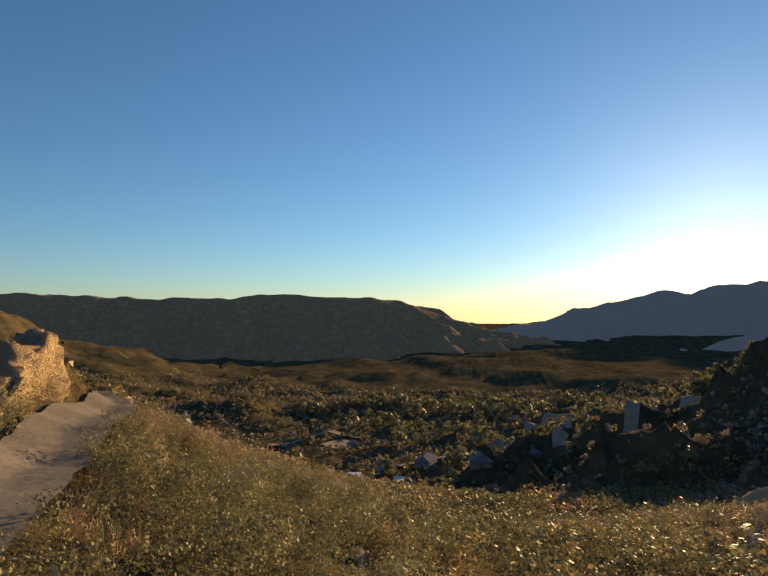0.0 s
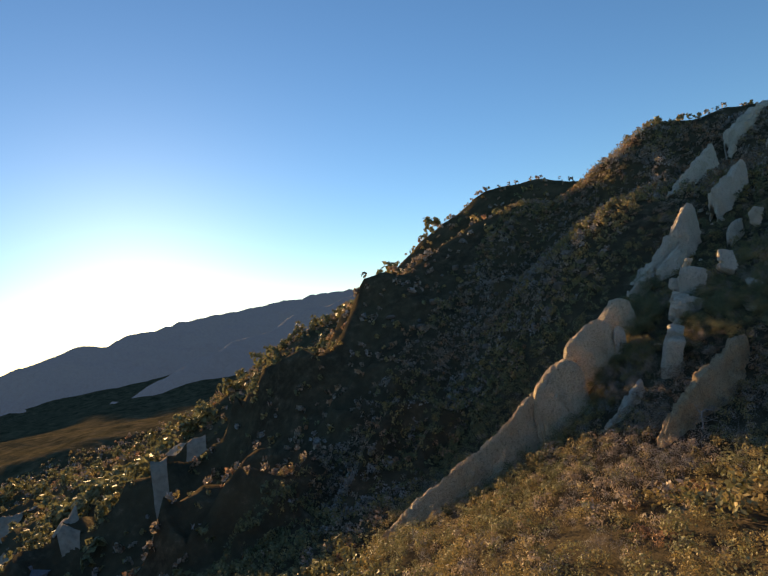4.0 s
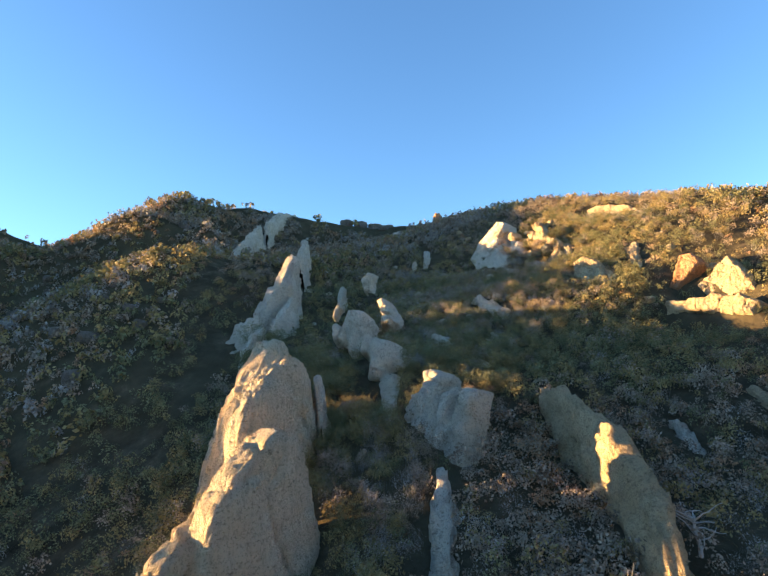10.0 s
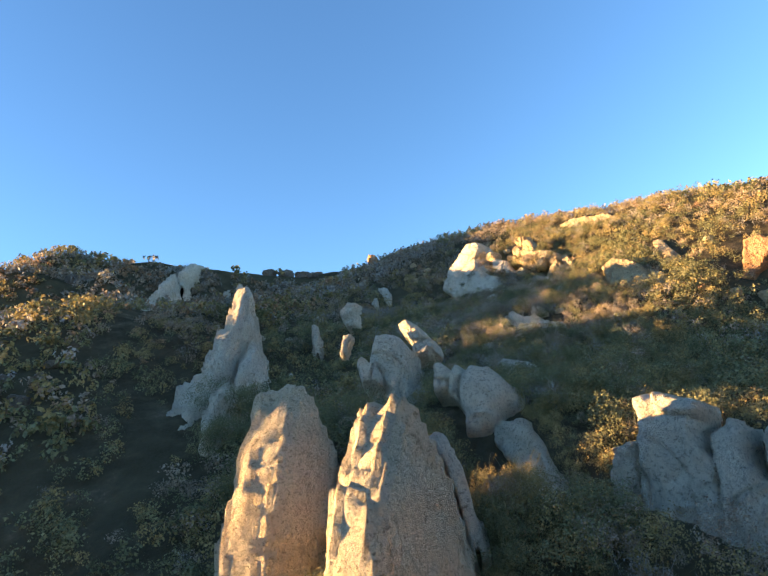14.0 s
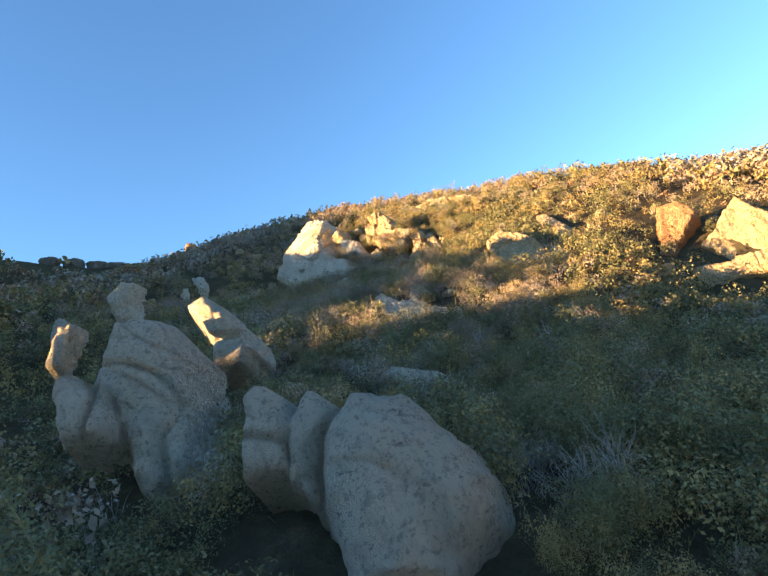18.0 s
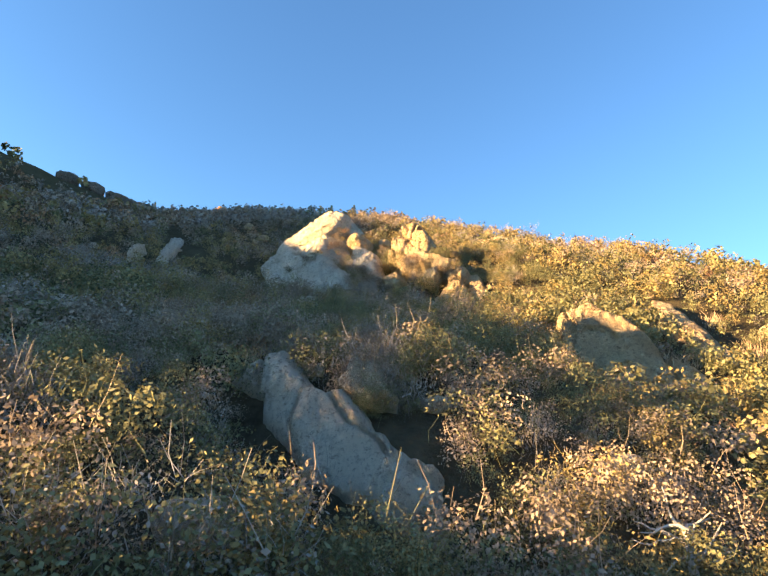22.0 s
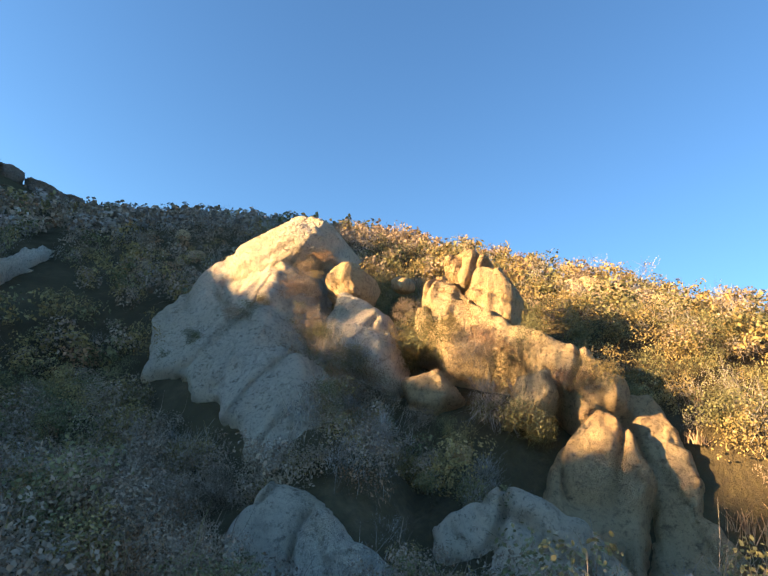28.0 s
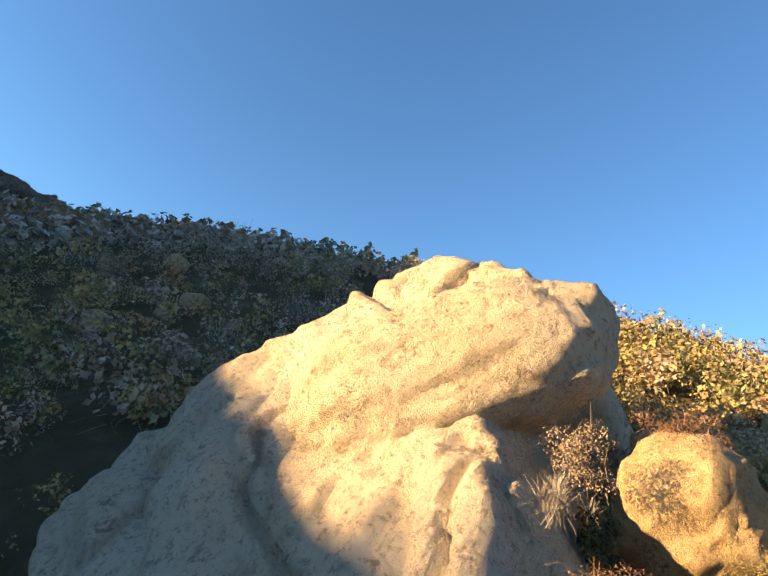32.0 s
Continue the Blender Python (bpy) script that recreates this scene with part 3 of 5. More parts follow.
slab("slab", (13.7, 103.6, 15.5), (-132, 25), [(-1.2, -1.3), (-0.1, -0.0), (1.0, -0.4), (0.7, -1.5), (0.9, -3.3), (-0.3, -3.3)], "small grey tooth", ROCK, seed=331, edge=0.35, depth=1.5, bulge=0.0, crack=0.26)
slab("slab", (4.7, 84.1, 7.0), (-150, 15), [(-0.4, -0.7), (0.1, 0.7), (0.5, 0.7), (0.3, 0.1), (-0.2, -0.9)], "thin grey blade", ROCK, seed=332, edge=0.18, depth=1.2, bulge=0.0, crack=0.26)
outcrop_end()
fin("sandstone_fin", [(8.6, 103, 11, 0.6), (9.8, 106, 13.6, 0.8), (10.6, 108.5, 13.4, 0.5)], "slender grey sandstone blade on the slope", seed=20, rough=0.3, step=0.3)
outcrop("white_outcrop", "jagged white sandstone outcrop full of cracks", (26, 86, 3), "sandstone domes on the slope")
slab("slab", (26.3, 88.4, 8.1), (-122, 34), [(-2.0, 0.0), (-1.8, 0.6), (-0.9, 1.1), (-0.1, 0.4), (0.4, -0.1), (0.7, -1.4), (0.8, -2.0), (-0.5, -1.3), (-0.7, -0.5)], "jagged white lobe full of cracks", ROCK, seed=317, edge=0.30, depth=2, bulge=0.0, crack=0.3)
slab("slab", (26.8, 86.4, 7.4), (-122, 34), [(-1.5, 0.6), (-0.4, 0.7), (0.7, -0.5), (1.6, -1.1), (2.5, -1.3), (2.7, -2.1), (3.1, -3.0), (2.6, -3.0), (1.2, -2.3), (-0.6, -1.7), (-1.1, -1.2)], "long white slab full of cracks", ROCK, seed=318, edge=0.30, depth=2, bulge=0.0, crack=0.3)
slab("tooth", (27.7, 87.0, 8.8), (-120, 25), [(-0.6, -0.6), (-0.4, 0.1), (0.1, -0.0), (0.7, -0.8), (0.3, -1.0)], "small pale tooth on top", ROCK, seed=319, edge=0.18, depth=1.2, bulge=0.0, crack=0.16)
outcrop_end()
# the summit outcrop
outcrop("summit_outcrop", "massive pale sandstone summit outcrop, half in golden sun", (45, 112, 14))
slab("main_face", (48.0, 122.0, 29.0), (-100, 34), [(-2.3, 1.4), (0.6, 0.6), (2.1, -1.6), (1.1, -2.9), (2.0, -4.5), (2.7, -6.5), (4.6, -8.3), (5.4, -9.8), (7.8, -10.6), (10.3, -12.9), (10.3, -14.2), (10.6, -15.1), (9.2, -14.8), (7.4, -13.7), (4.1, -12.7), (1.2, -11.8), (-1.2, -12.0), (-6.8, -7.5), (-6.9, -5.5), (-5.4, -2.7), (-4.0, -0.7)], "massive smooth face, grey in shade and golden at its tip", ROCK, seed=300, edge=0.7, depth=3.5, bulge=0.0, crack=0.3, step=0.12)
boulder("tip", (46.75, 121.6, 26.25), (2.9, 1.8, 1.4), "rounded golden tip with a dark hollow below", ROCK, turn=-53, tip=0, roll=-27, seed=31, square=0.8, rough=0.09, detail=48)
slab("slab", (47.6, 114.3, 23.0), (-118, 30), [(-2.2, 0.9), (-0.1, 0.2), (0.9, -1.4), (1.8, -3.6), (0.6, -3.1), (-1.0, -2.1), (-2.4, -1.1)], "pale slab with a sunlit top beside a cracked edge", ROCK, seed=301, edge=0.30, depth=3.0, bulge=0.0, crack=0.26)
slab("slab", (49.5, 113.0, 25.0), (-120, 28), [(-0.1, 0.4), (1.7, -1.3), (3.6, -2.8), (5.0, -3.1), (6.2, -3.8), (7.3, -4.8), (7.0, -5.6), (6.2, -6.3), (5.1, -4.9), (3.7, -3.9), (1.7, -3.9), (-0.3, -2.5), (-0.3, -1.1)], "great ochre slab glowing in the sun", ROCK_WARM, seed=302, edge=0.36, depth=3.0, bulge=0.0, crack=0.26)
slab("block", (50.4, 110.4, 24.6), (-122, 12), [(-0.9, 0.5), (0.0, 0.6), (0.6, -0.3), (0.7, -1.8), (-0.2, -1.5), (-1.2, -0.6)], "square ochre block with a dark hollow side", ROCK_WARM, seed=303, edge=0.35, depth=1.6, bulge=0.0, crack=0.16)
slab("block", (50.4, 112.6, 25.6), (-122, 12), [(-0.7, 0.4), (0.3, 0.8), (1.1, 0.5), (0.7, -0.2), (0.3, -0.9), (-0.4, -0.2)], "rounded ochre block on top of the slab", ROCK_WARM, seed=304, edge=0.24, depth=1.5, bulge=0.0, crack=0.16)
slab("slab", (50.6, 105.2, 19.6), (-120, 28), [(-1.7, -1.2), (-0.8, -0.2), (-0.2, -0.3), (0.4, -1.1), (0.5, -2.5), (0.3, -3.9), (0.2, -6.4), (-1.4, -6.6), (-2.2, -4.4), (-1.9, -2.4)], "big ochre slab split off by a deep crack", ROCK_WARM, seed=305, edge=0.30, depth=2.5, bulge=0.0, crack=0.26)
slab("slab", (52.0, 105.4, 20.3), (-120, 28), [(-0.5, 0.0), (0.3, 0.1), (1.0, -1.1), (1.5, -2.5), (1.6, -3.7), (2.5, -5.2), (2.7, -7.4), (1.6, -8.4), (0.0, -8.2), (0.2, -3.3), (0.1, -1.8)], "big ochre slab in full sun", ROCK_WARM, seed=306, edge=0.30, depth=2.5, bulge=0.0, crack=0.26)
slab("block", (49.0, 107.0, 20.5), (-122, 12), [(-0.8, -0.3), (-0.0, 0.1), (0.2, -0.5), (-0.3, -1.5), (-1.0, -1.5)], "pointed ochre block among brush", ROCK_WARM, seed=307, edge=0.35, depth=1.5, bulge=0.0, crack=0.16)
slab("block", (47.8, 110.2, 20.2), (-122, 12), [(-1.6, -0.3), (-0.4, 0.2), (0.3, -0.6), (-0.3, -1.2), (-1.2, -1.0)], "low ochre block among brush", ROCK_WARM, seed=308, edge=0.35, depth=1.5, bulge=0.0, crack=0.16)
slab("slab", (40.7, 107.2, 15.6), (-120, 32), [(-1.3, 1.2), (0.2, 1.0), (1.0, 0.2), (1.9, -0.3), (2.2, -1.0), (-1.1, -1.8), (-1.7, -0.4), (-1.4, 0.6)], "pale grey slab with thin cracks at the foot of the face", ROCK, seed=309, edge=0.30, depth=2.5, bulge=0.0, crack=0.26)
slab("slab", (45.4, 104.8, 16.2), (-120, 28), [(-2.1, -0.3), (-1.4, 0.3), (-0.9, 1.1), (0.2, 0.9), (1.1, 0.4), (2.1, -0.4), (2.3, -1.2), (-1.7, -2.1)], "pale grey slab half in shade", ROCK, seed=310, edge=0.30, depth=2.5, bulge=0.0, crack=0.26)
fin("shoulder", [(34.5, 131, 19.2, 1.0), (37.2, 134.5, 22.6, 1.6), (39.4, 139, 24.8, 1.0)], "broad grey shoulder below the summit", seed=32, rough=0.6, step=0.3)
outcrop_end()
boulder("boulder", (49.1, 118.5, 24.9), (1.25, 1.0, 1.0), "great rounded orange sandstone boulder", ROCK_WARM, turn=15, roll=12, seed=45, detail=30)
boulder("boulder", (58.6, 119.4, 28.2), (0.9, 0.7, 0.6), "small orange sandstone boulder on the crest", ROCK_WARM, seed=48)
boulder("boulder", (21.5, 76.2, 1.6), (0.85, 0.6, 0.95), "rounded pale grey boulder in shaded brush", ROCK, turn=30, roll=14, seed=46, detail=26)
boulder("boulder", (22.1, 74.2, 1.3), (0.8, 0.5, 0.75), "pointed pale grey boulder in shaded brush", ROCK, turn=-40, roll=-24, seed=47, detail=26)
boulder("boulder", (51.6, 117.6, 25.6), (0.6, 0.5, 0.4), "small ochre sandstone boulder in dry grass", ROCK_WARM, seed=49)
# the sunny hillside
slab("sandstone_fin", (71.8, 112.0, 30.6), (-120, 25), [(-8.5, 0.7), (-6.1, 1.3), (-2.8, 0.6), (0.2, -0.8), (2.3, -2.4), (4.4, -3.9), (4.0, -6.4), (-0.1, -4.2), (-4.4, -3.3), (-7.7, -1.5)], "long ochre sandstone band along the crest", ROCK_WARM, seed=311, edge=0.36, depth=3, bulge=0.0, crack=0.16)
slab("sandstone_fin", (44.0, 91.0, 14.0), (-118, 26), [(-0.3, -0.3), (1.0, 0.4), (2.9, -0.4), (3.9, -1.9), (5.2, -4.8), (5.1, -5.8), (3.9, -6.2), (3.1, -6.7), (1.9, -4.5), (-0.1, -2.9)], "broad ochre sandstone shield on the sunny hillside", ROCK_WARM, seed=312, edge=0.36, depth=3, bulge=0.0, crack=0.16)
slab("sandstone_fin", (45.5, 88.0, 13.0), (-118, 26), [(1.4, -1.5), (2.7, -2.6), (3.5, -5.3), (2.6, -5.2), (1.8, -3.7)], "yellow sandstone ledge beside a shield", ROCK_WARM, seed=313, edge=0.24, depth=2.5, bulge=0.0, crack=0.16)
slab("sandstone_fin", (51.0, 77.5, 11.4), (-112, 22), [(-0.5, 0.1), (1.0, 0.1), (1.9, -1.3), (0.3, -3.1), (-0.8, -4.7), (-1.6, -4.3)], "smooth upright orange sandstone slab", ROCK_RED, seed=314, edge=0.24, depth=2, bulge=0.0, crack=0.16)
slab("sandstone_fin", (53.0, 73.0, 9.8), (-112, 22), [(-3.4, -2.8), (0.1, 0.6), (1.3, -0.8), (3.0, -4.3), (1.9, -5.0), (-1.2, -5.5), (-2.2, -4.9)], "broad yellow sandstone slab on the sunny hillside", ROCK_WARM, seed=315, edge=0.30, depth=2.5, bulge=0.0, crack=0.16)
slab("sandstone_fin", (46.0, 74.0, 7.0), (-112, 22), [(-1.7, -1.9), (0.9, -2.4), (4.0, -2.1), (6.9, -2.6), (8.8, -3.8), (8.2, -5.0), (3.2, -3.9), (0.3, -3.7), (-1.3, -3.9)], "long yellow sandstone ledge on the sunny hillside", ROCK_WARM, seed=316, edge=0.24, depth=2.5, bulge=0.0, crack=0.16)
slab("sandstone_fin", (15.5, 76.6, 3.0), (-125, 30), [(-1.8, -0.1), (-1.2, 0.1), (0.3, -0.3), (1.1, -1.0), (1.6, -1.6), (1.2, -1.8), (-0.5, -1.3), (-1.4, -0.7)], "low rounded pale sandstone hump in the brush", ROCK, seed=333, edge=0.7, depth=2, bulge=0.0, crack=0.16)
slab("sandstone_fin", (23.0, 77.0, 2.2), (-125, 25), [(-0.6, -0.9), (0.1, -0.8), (0.7, -1.5), (0.4, -2.2), (-0.6, -2.0)], "small pale sandstone block in the brush", ROCK, seed=334, edge=0.24, depth=1.5, bulge=0.0, crack=0.16)
slab("sandstone_fin", (15.9, 68.3, 0.05), (-120, 25), [(-1.4, -0.4), (-0.5, -0.3), (0.2, -0.6), (0.9, -1.2), (0.5, -1.3), (-0.6, -1.0), (-1.2, -0.8)], "flat pale sandstone ledge in shaded brush", ROCK, seed=336, edge=0.24, depth=1.5, bulge=0.0, crack=0.16)
fin("sandstone_fin", [(50, 84, 11, 0.8), (53.2, 89.4, 15.2, 1.3), (56, 92, 17, 0.8)], "yellow sandstone rib on the sunny hillside", ROCK_WARM, seed=54, rough=0.4, step=0.35)
fin("sandstone_fin", [(30.5, 47.5, -9.2, 0.7), (33, 52, -5.8, 1.1), (34.5, 56, -4.4, 0.6)], "pale eroded sandstone bank on the slope", ROCK_WARM, seed=55, rough=0.5, step=0.35)
fin("sandstone_fin", [(24.4, 51, -9, 0.6), (25.4, 53.4, -7.2, 0.9), (26.2, 56, -6.2, 0.5)], "grey rock rib half buried in brush", ROCK, seed=56, rough=0.5, step=0.35)
fin("sandstone_fin", [(8.4, 16.6, -17.2, 0.6), (9.0, 18.2, -15.0, 0.8), (9.9, 20, -14.6, 0.4)], "pale sandstone rib on the lower slope", ROCK, seed=57, rough=0.3, step=0.3)
# fins and crags high up
fin("sandstone_fin", [(-13.5, 106, 11, 0.8), (-11.4, 115, 16.4, 1.3), (-9.6, 125, 20.6, 1.0)], "grey sandstone fin on the dark slope", seed=61, rough=0.6)
fin("sandstone_fin", [(-9, 131, 23.5, 0.8), (-5, 146, 32.5, 1.5), (-1, 160, 40, 1.2)], "grey sandstone fin on the dark slope", seed=62, rough=0.7)
fin("sandstone_fin", [(1, 168, 43, 1.2), (8, 193, 53.5, 2.0), (16.6, 221, 58.8, 2.0)], "grey sandstone fin running to the skyline", seed=63, rough=0.8, step=0.8)
fin("sandstone_fin", [(11, 170, 38, 1.0), (15.5, 195, 46.5, 1.8), (21.4, 221, 54, 1.8)], "grey sandstone fin running to the skyline", seed=64, rough=0.8, step=0.8)
fin("sandstone_fin", [(23, 188, 43, 1.0), (27, 206, 51.5, 2.2), (31, 222, 56, 1.6)], "grey sandstone crag near the skyline", seed=65, rough=0.9, step=0.8)
fin("sandstone_fin", [(40, 176, 39, 1.2), (45, 190, 46, 2.0), (50, 203, 50, 1.4)], "dark grey sandstone crag near the skyline", seed=66, rough=0.9, step=0.8)
fin("sandstone_fin", [(54, 176, 44, 1.0), (59, 188, 51, 2.0), (62.5, 195, 54.6, 1.6)], "rusty sandstone crag on the skyline", ROCK_RED, seed=67, rough=0.9, step=0.6)
fin("sandstone_fin", [(34, 133, 22.4, 0.8), (36.8, 139, 26.4, 1.2), (39, 146, 28.6, 0.9)], "dark leaning sandstone slab below the summit", seed=68, rough=0.5, step=0.4)
fin("sandstone_fin", [(30.4, 131, 21.6, 0.4), (32, 134.4, 23.6, 0.6), (33.4, 137.6, 24.2, 0.4)], "small grey sandstone blade on the dark slope", seed=69, rough=0.3, step=0.3)
for k, (bx, by, bz, sx, sy, sz) in enumerate(((46, 204, 40, 2.2, 1.6, 1.2), (41, 203, 40, 2.6, 1.6, 1.3), (36, 204, 40, 2.4, 1.8, 1.5), (52, 203, 40, 2, 1.5, 1.1), (31, 205, 40, 2.6, 1.8, 1.6), (43, 199, 40, 2.4, 1.6, 1.0))):
    boulder("rock_ledge", (bx, by, height(bx, by) + 0.1 * sz), (sx, sy, sz), "layered sandstone ledge on the high ridge, coloured as in shade", ROCK_SHADED, turn=12 * k, seed=70 + k, square=0.6, rough=0.22, detail=24, group="layered ledges on the high ridge")
prng = random.Random(4)
for k in range(70):
    bx, by = prng.uniform(-90, -18), prng.uniform(92, 165)
    s = prng.uniform(0.35, 1.1) * (1.5 if prng.random() < 0.15 else 1)
    boulder("boulder", (bx, by, height(bx, by) + 0.35 * s), (s * prng.uniform(0.8, 1.6), s * prng.uniform(0.7, 1.2), s * prng.uniform(0.6, 1.1)), "weathered sandstone boulder on the dark hill, coloured as in shade", ROCK_SHADED, turn=prng.uniform(0, 180), tip=prng.uniform(-20, 20), seed=100 + k, detail=8, group="boulders on the dark hill")
for k in range(60):
    bx, by = prng.uniform(0, 62), prng.uniform(60, 150)
    s = prng.uniform(0.2, 0.7)
    boulder("boulder", (bx, by, height(bx, by) + 0.3 * s), (s * prng.uniform(0.8, 1.5), s, s * prng.uniform(0.6, 1.0)), "small weathered sandstone boulder among brush", ROCK_WARM if bx > 40 else ROCK, turn=prng.uniform(0, 180), tip=prng.uniform(-20, 20), seed=200 + k, detail=10, square=0.62, group="small boulders among brush")
# by the mountain road
fin("rock_cut", [(50, -24.5, 0.6, 0.8), (44, -28.6, 3.2, 1.5), (38, -33, 4.8, 1.9), (31, -38, 5.6, 2.0), (24, -44, 5.2, 1.4)], "crumbling ochre rock bank above the mountain road", ROCK_WARM, seed=81, rough=0.9, group="banks by the road")
fin("sandstone_fin", [(47.6, -7.2, -4.2, 0.5), (46.4, -7.9, -3.1, 0.8), (44.8, -8.6, -3.6, 0.5)], "ochre sandstone boulder in sunny brush", ROCK_WARM, seed=82, rough=0.3, step=0.3)
fin("sandstone_fin", [(9.5, -27.2, -12, 0.7), (6.5, -28.6, -10.8, 1.3), (2.5, -30, -11.4, 0.8)], "pale ochre sandstone slab in sunny brush", ROCK_WARM, seed=83, rough=0.4, step=0.3)

# ---------------------------------------------------------------- far ridges


def far_material(name, dark, mid, light, haze, haze_glow):
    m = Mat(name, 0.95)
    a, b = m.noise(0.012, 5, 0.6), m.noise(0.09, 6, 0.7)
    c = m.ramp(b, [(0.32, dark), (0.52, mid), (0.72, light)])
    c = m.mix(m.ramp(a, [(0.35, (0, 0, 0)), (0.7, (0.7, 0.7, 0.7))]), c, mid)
    # air haze is painted in: a tint in the colour plus faint emission
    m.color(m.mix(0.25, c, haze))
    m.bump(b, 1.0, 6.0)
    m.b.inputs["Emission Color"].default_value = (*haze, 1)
    m.b.inputs["Emission Strength"].default_value = haze_glow
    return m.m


def far_ridge(name, line, box, step, width, seed, material, label):
    xs, ys = np.arange(box[0], box[2], step), np.arange(box[1], box[3], step)
    ax, ay = np.meshgrid(xs, ys)
    z = ridge_line(ax.ravel(), ay.ravel(), line, width, seed, -150.0)
    gully = 30 * np.abs(wave(ax.ravel(), ay.ravel(), 8 * step, seed + 5)) + 14 * np.abs(wave(ax.ravel(), ay.ravel(), 3.6 * step, seed + 6))
    z -= gully * np.clip((0.72 * z.max() - z) / 45, 0, 1)
    ob = new(name, mesh_from(name, np.stack([ax.ravel(), ay.ravel(), z], 1), grid_faces(len(ys), len(xs)), material, True))
    return tagged(ob, label, "mountain", kind="structure")


MESA = far_material("far_chaparral_painted_haze", (0.05, 0.045, 0.026), (0.17, 0.13, 0.07), (0.42, 0.31, 0.18), (0.16, 0.14, 0.12), 0.05)
BLUE = far_material("far_mountain_painted_haze", (0.09, 0.09, 0.09), (0.12, 0.12, 0.12), (0.15, 0.15, 0.14), (0.26, 0.29, 0.34), 0.05)
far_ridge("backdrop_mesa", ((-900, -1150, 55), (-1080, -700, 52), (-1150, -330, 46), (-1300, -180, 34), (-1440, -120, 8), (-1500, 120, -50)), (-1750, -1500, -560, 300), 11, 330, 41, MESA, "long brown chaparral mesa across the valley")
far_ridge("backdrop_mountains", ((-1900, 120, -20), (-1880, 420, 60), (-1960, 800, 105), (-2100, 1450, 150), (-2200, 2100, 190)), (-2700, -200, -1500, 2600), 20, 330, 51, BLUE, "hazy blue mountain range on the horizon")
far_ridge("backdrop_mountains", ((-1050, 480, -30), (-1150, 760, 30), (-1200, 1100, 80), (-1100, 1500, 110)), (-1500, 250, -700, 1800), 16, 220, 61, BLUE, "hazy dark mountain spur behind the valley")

# ---------------------------------------------------------------- roads, clearings and houses in the valley


def plain_material(name, a, b, scale, rough=0.9, bump=0.4):
    m = Mat(name, rough)
    n = m.noise(scale, 6, 0.65)
    c = m.mix(m.ramp(m.noise(scale * 0.12, 4, 0.6), [(0.35, (0, 0, 0)), (0.65, (1, 1, 1))]), a, b)
    m.color(m.mix(m.ramp(n, [(0.4, (0, 0, 0)), (0.62, (0.6, 0.6, 0.6))]), c, tuple(0.65 * v for v in a)))
    m.bump(n, bump, 0.05)
    return m.m


ASPHALT = plain_material("worn_grey_asphalt", (0.14, 0.13, 0.12), (0.19, 0.175, 0.155), 4.0)
DIRT = plain_material("pale_graded_dirt", (0.30, 0.245, 0.18), (0.38, 0.32, 0.24), 0.5)
WALLS = [plain_material("pale_stucco_wall", (0.42, 0.41, 0.40), (0.50, 0.49, 0.47), 2.0), plain_material("grey_stucco_wall", (0.22, 0.23, 0.25), (0.28, 0.28, 0.30), 2.0), plain_material("tan_stucco_wall", (0.33, 0.28, 0.22), (0.38, 0.33, 0.26), 2.0)]
ROOFS = [plain_material("grey_shingle_roof", (0.16, 0.17, 0.19), (0.22, 0.23, 0.25), 3.0), plain_material("brown_tile_roof", (0.20, 0.12, 0.08), (0.26, 0.16, 0.11), 3.0), plain_material("white_flat_roof", (0.62, 0.64, 0.66), (0.70, 0.71, 0.72), 1.0)]
GLASS = plain_material("dark_window_glass", (0.03, 0.035, 0.04), (0.05, 0.055, 0.06), 0.8, 0.12, 0.02)
TRIM = plain_material("white_painted_trim", (0.62, 0.61, 0.58), (0.7, 0.69, 0.66), 3.0)


def part(name, bm, material, parent, label=""):
    me = bpy.data.meshes.new(name)
    bm.to_mesh(me)
    bm.free()
    me.materials.append(material)
    ob = new(name, me)
    ob.parent = parent
    if label:
        ob["label"] = label
    return ob


def box_bm(x0, x1, y0, y1, z0, z1, bevel=0.04):
    bm = bmesh.new()
    bmesh.ops.create_cube(bm, size=1)
    bmesh.ops.scale(bm, vec=(x1 - x0, y1 - y0, z1 - z0), verts=bm.verts)
    bmesh.ops.translate(bm, vec=((x0 + x1) / 2, (y0 + y1) / 2, (z0 + z1) / 2), verts=bm.verts)
    if bevel:
        bmesh.ops.bevel(bm, geom=bm.edges[:], offset=bevel, segments=1, affect="EDGES")
    return bm


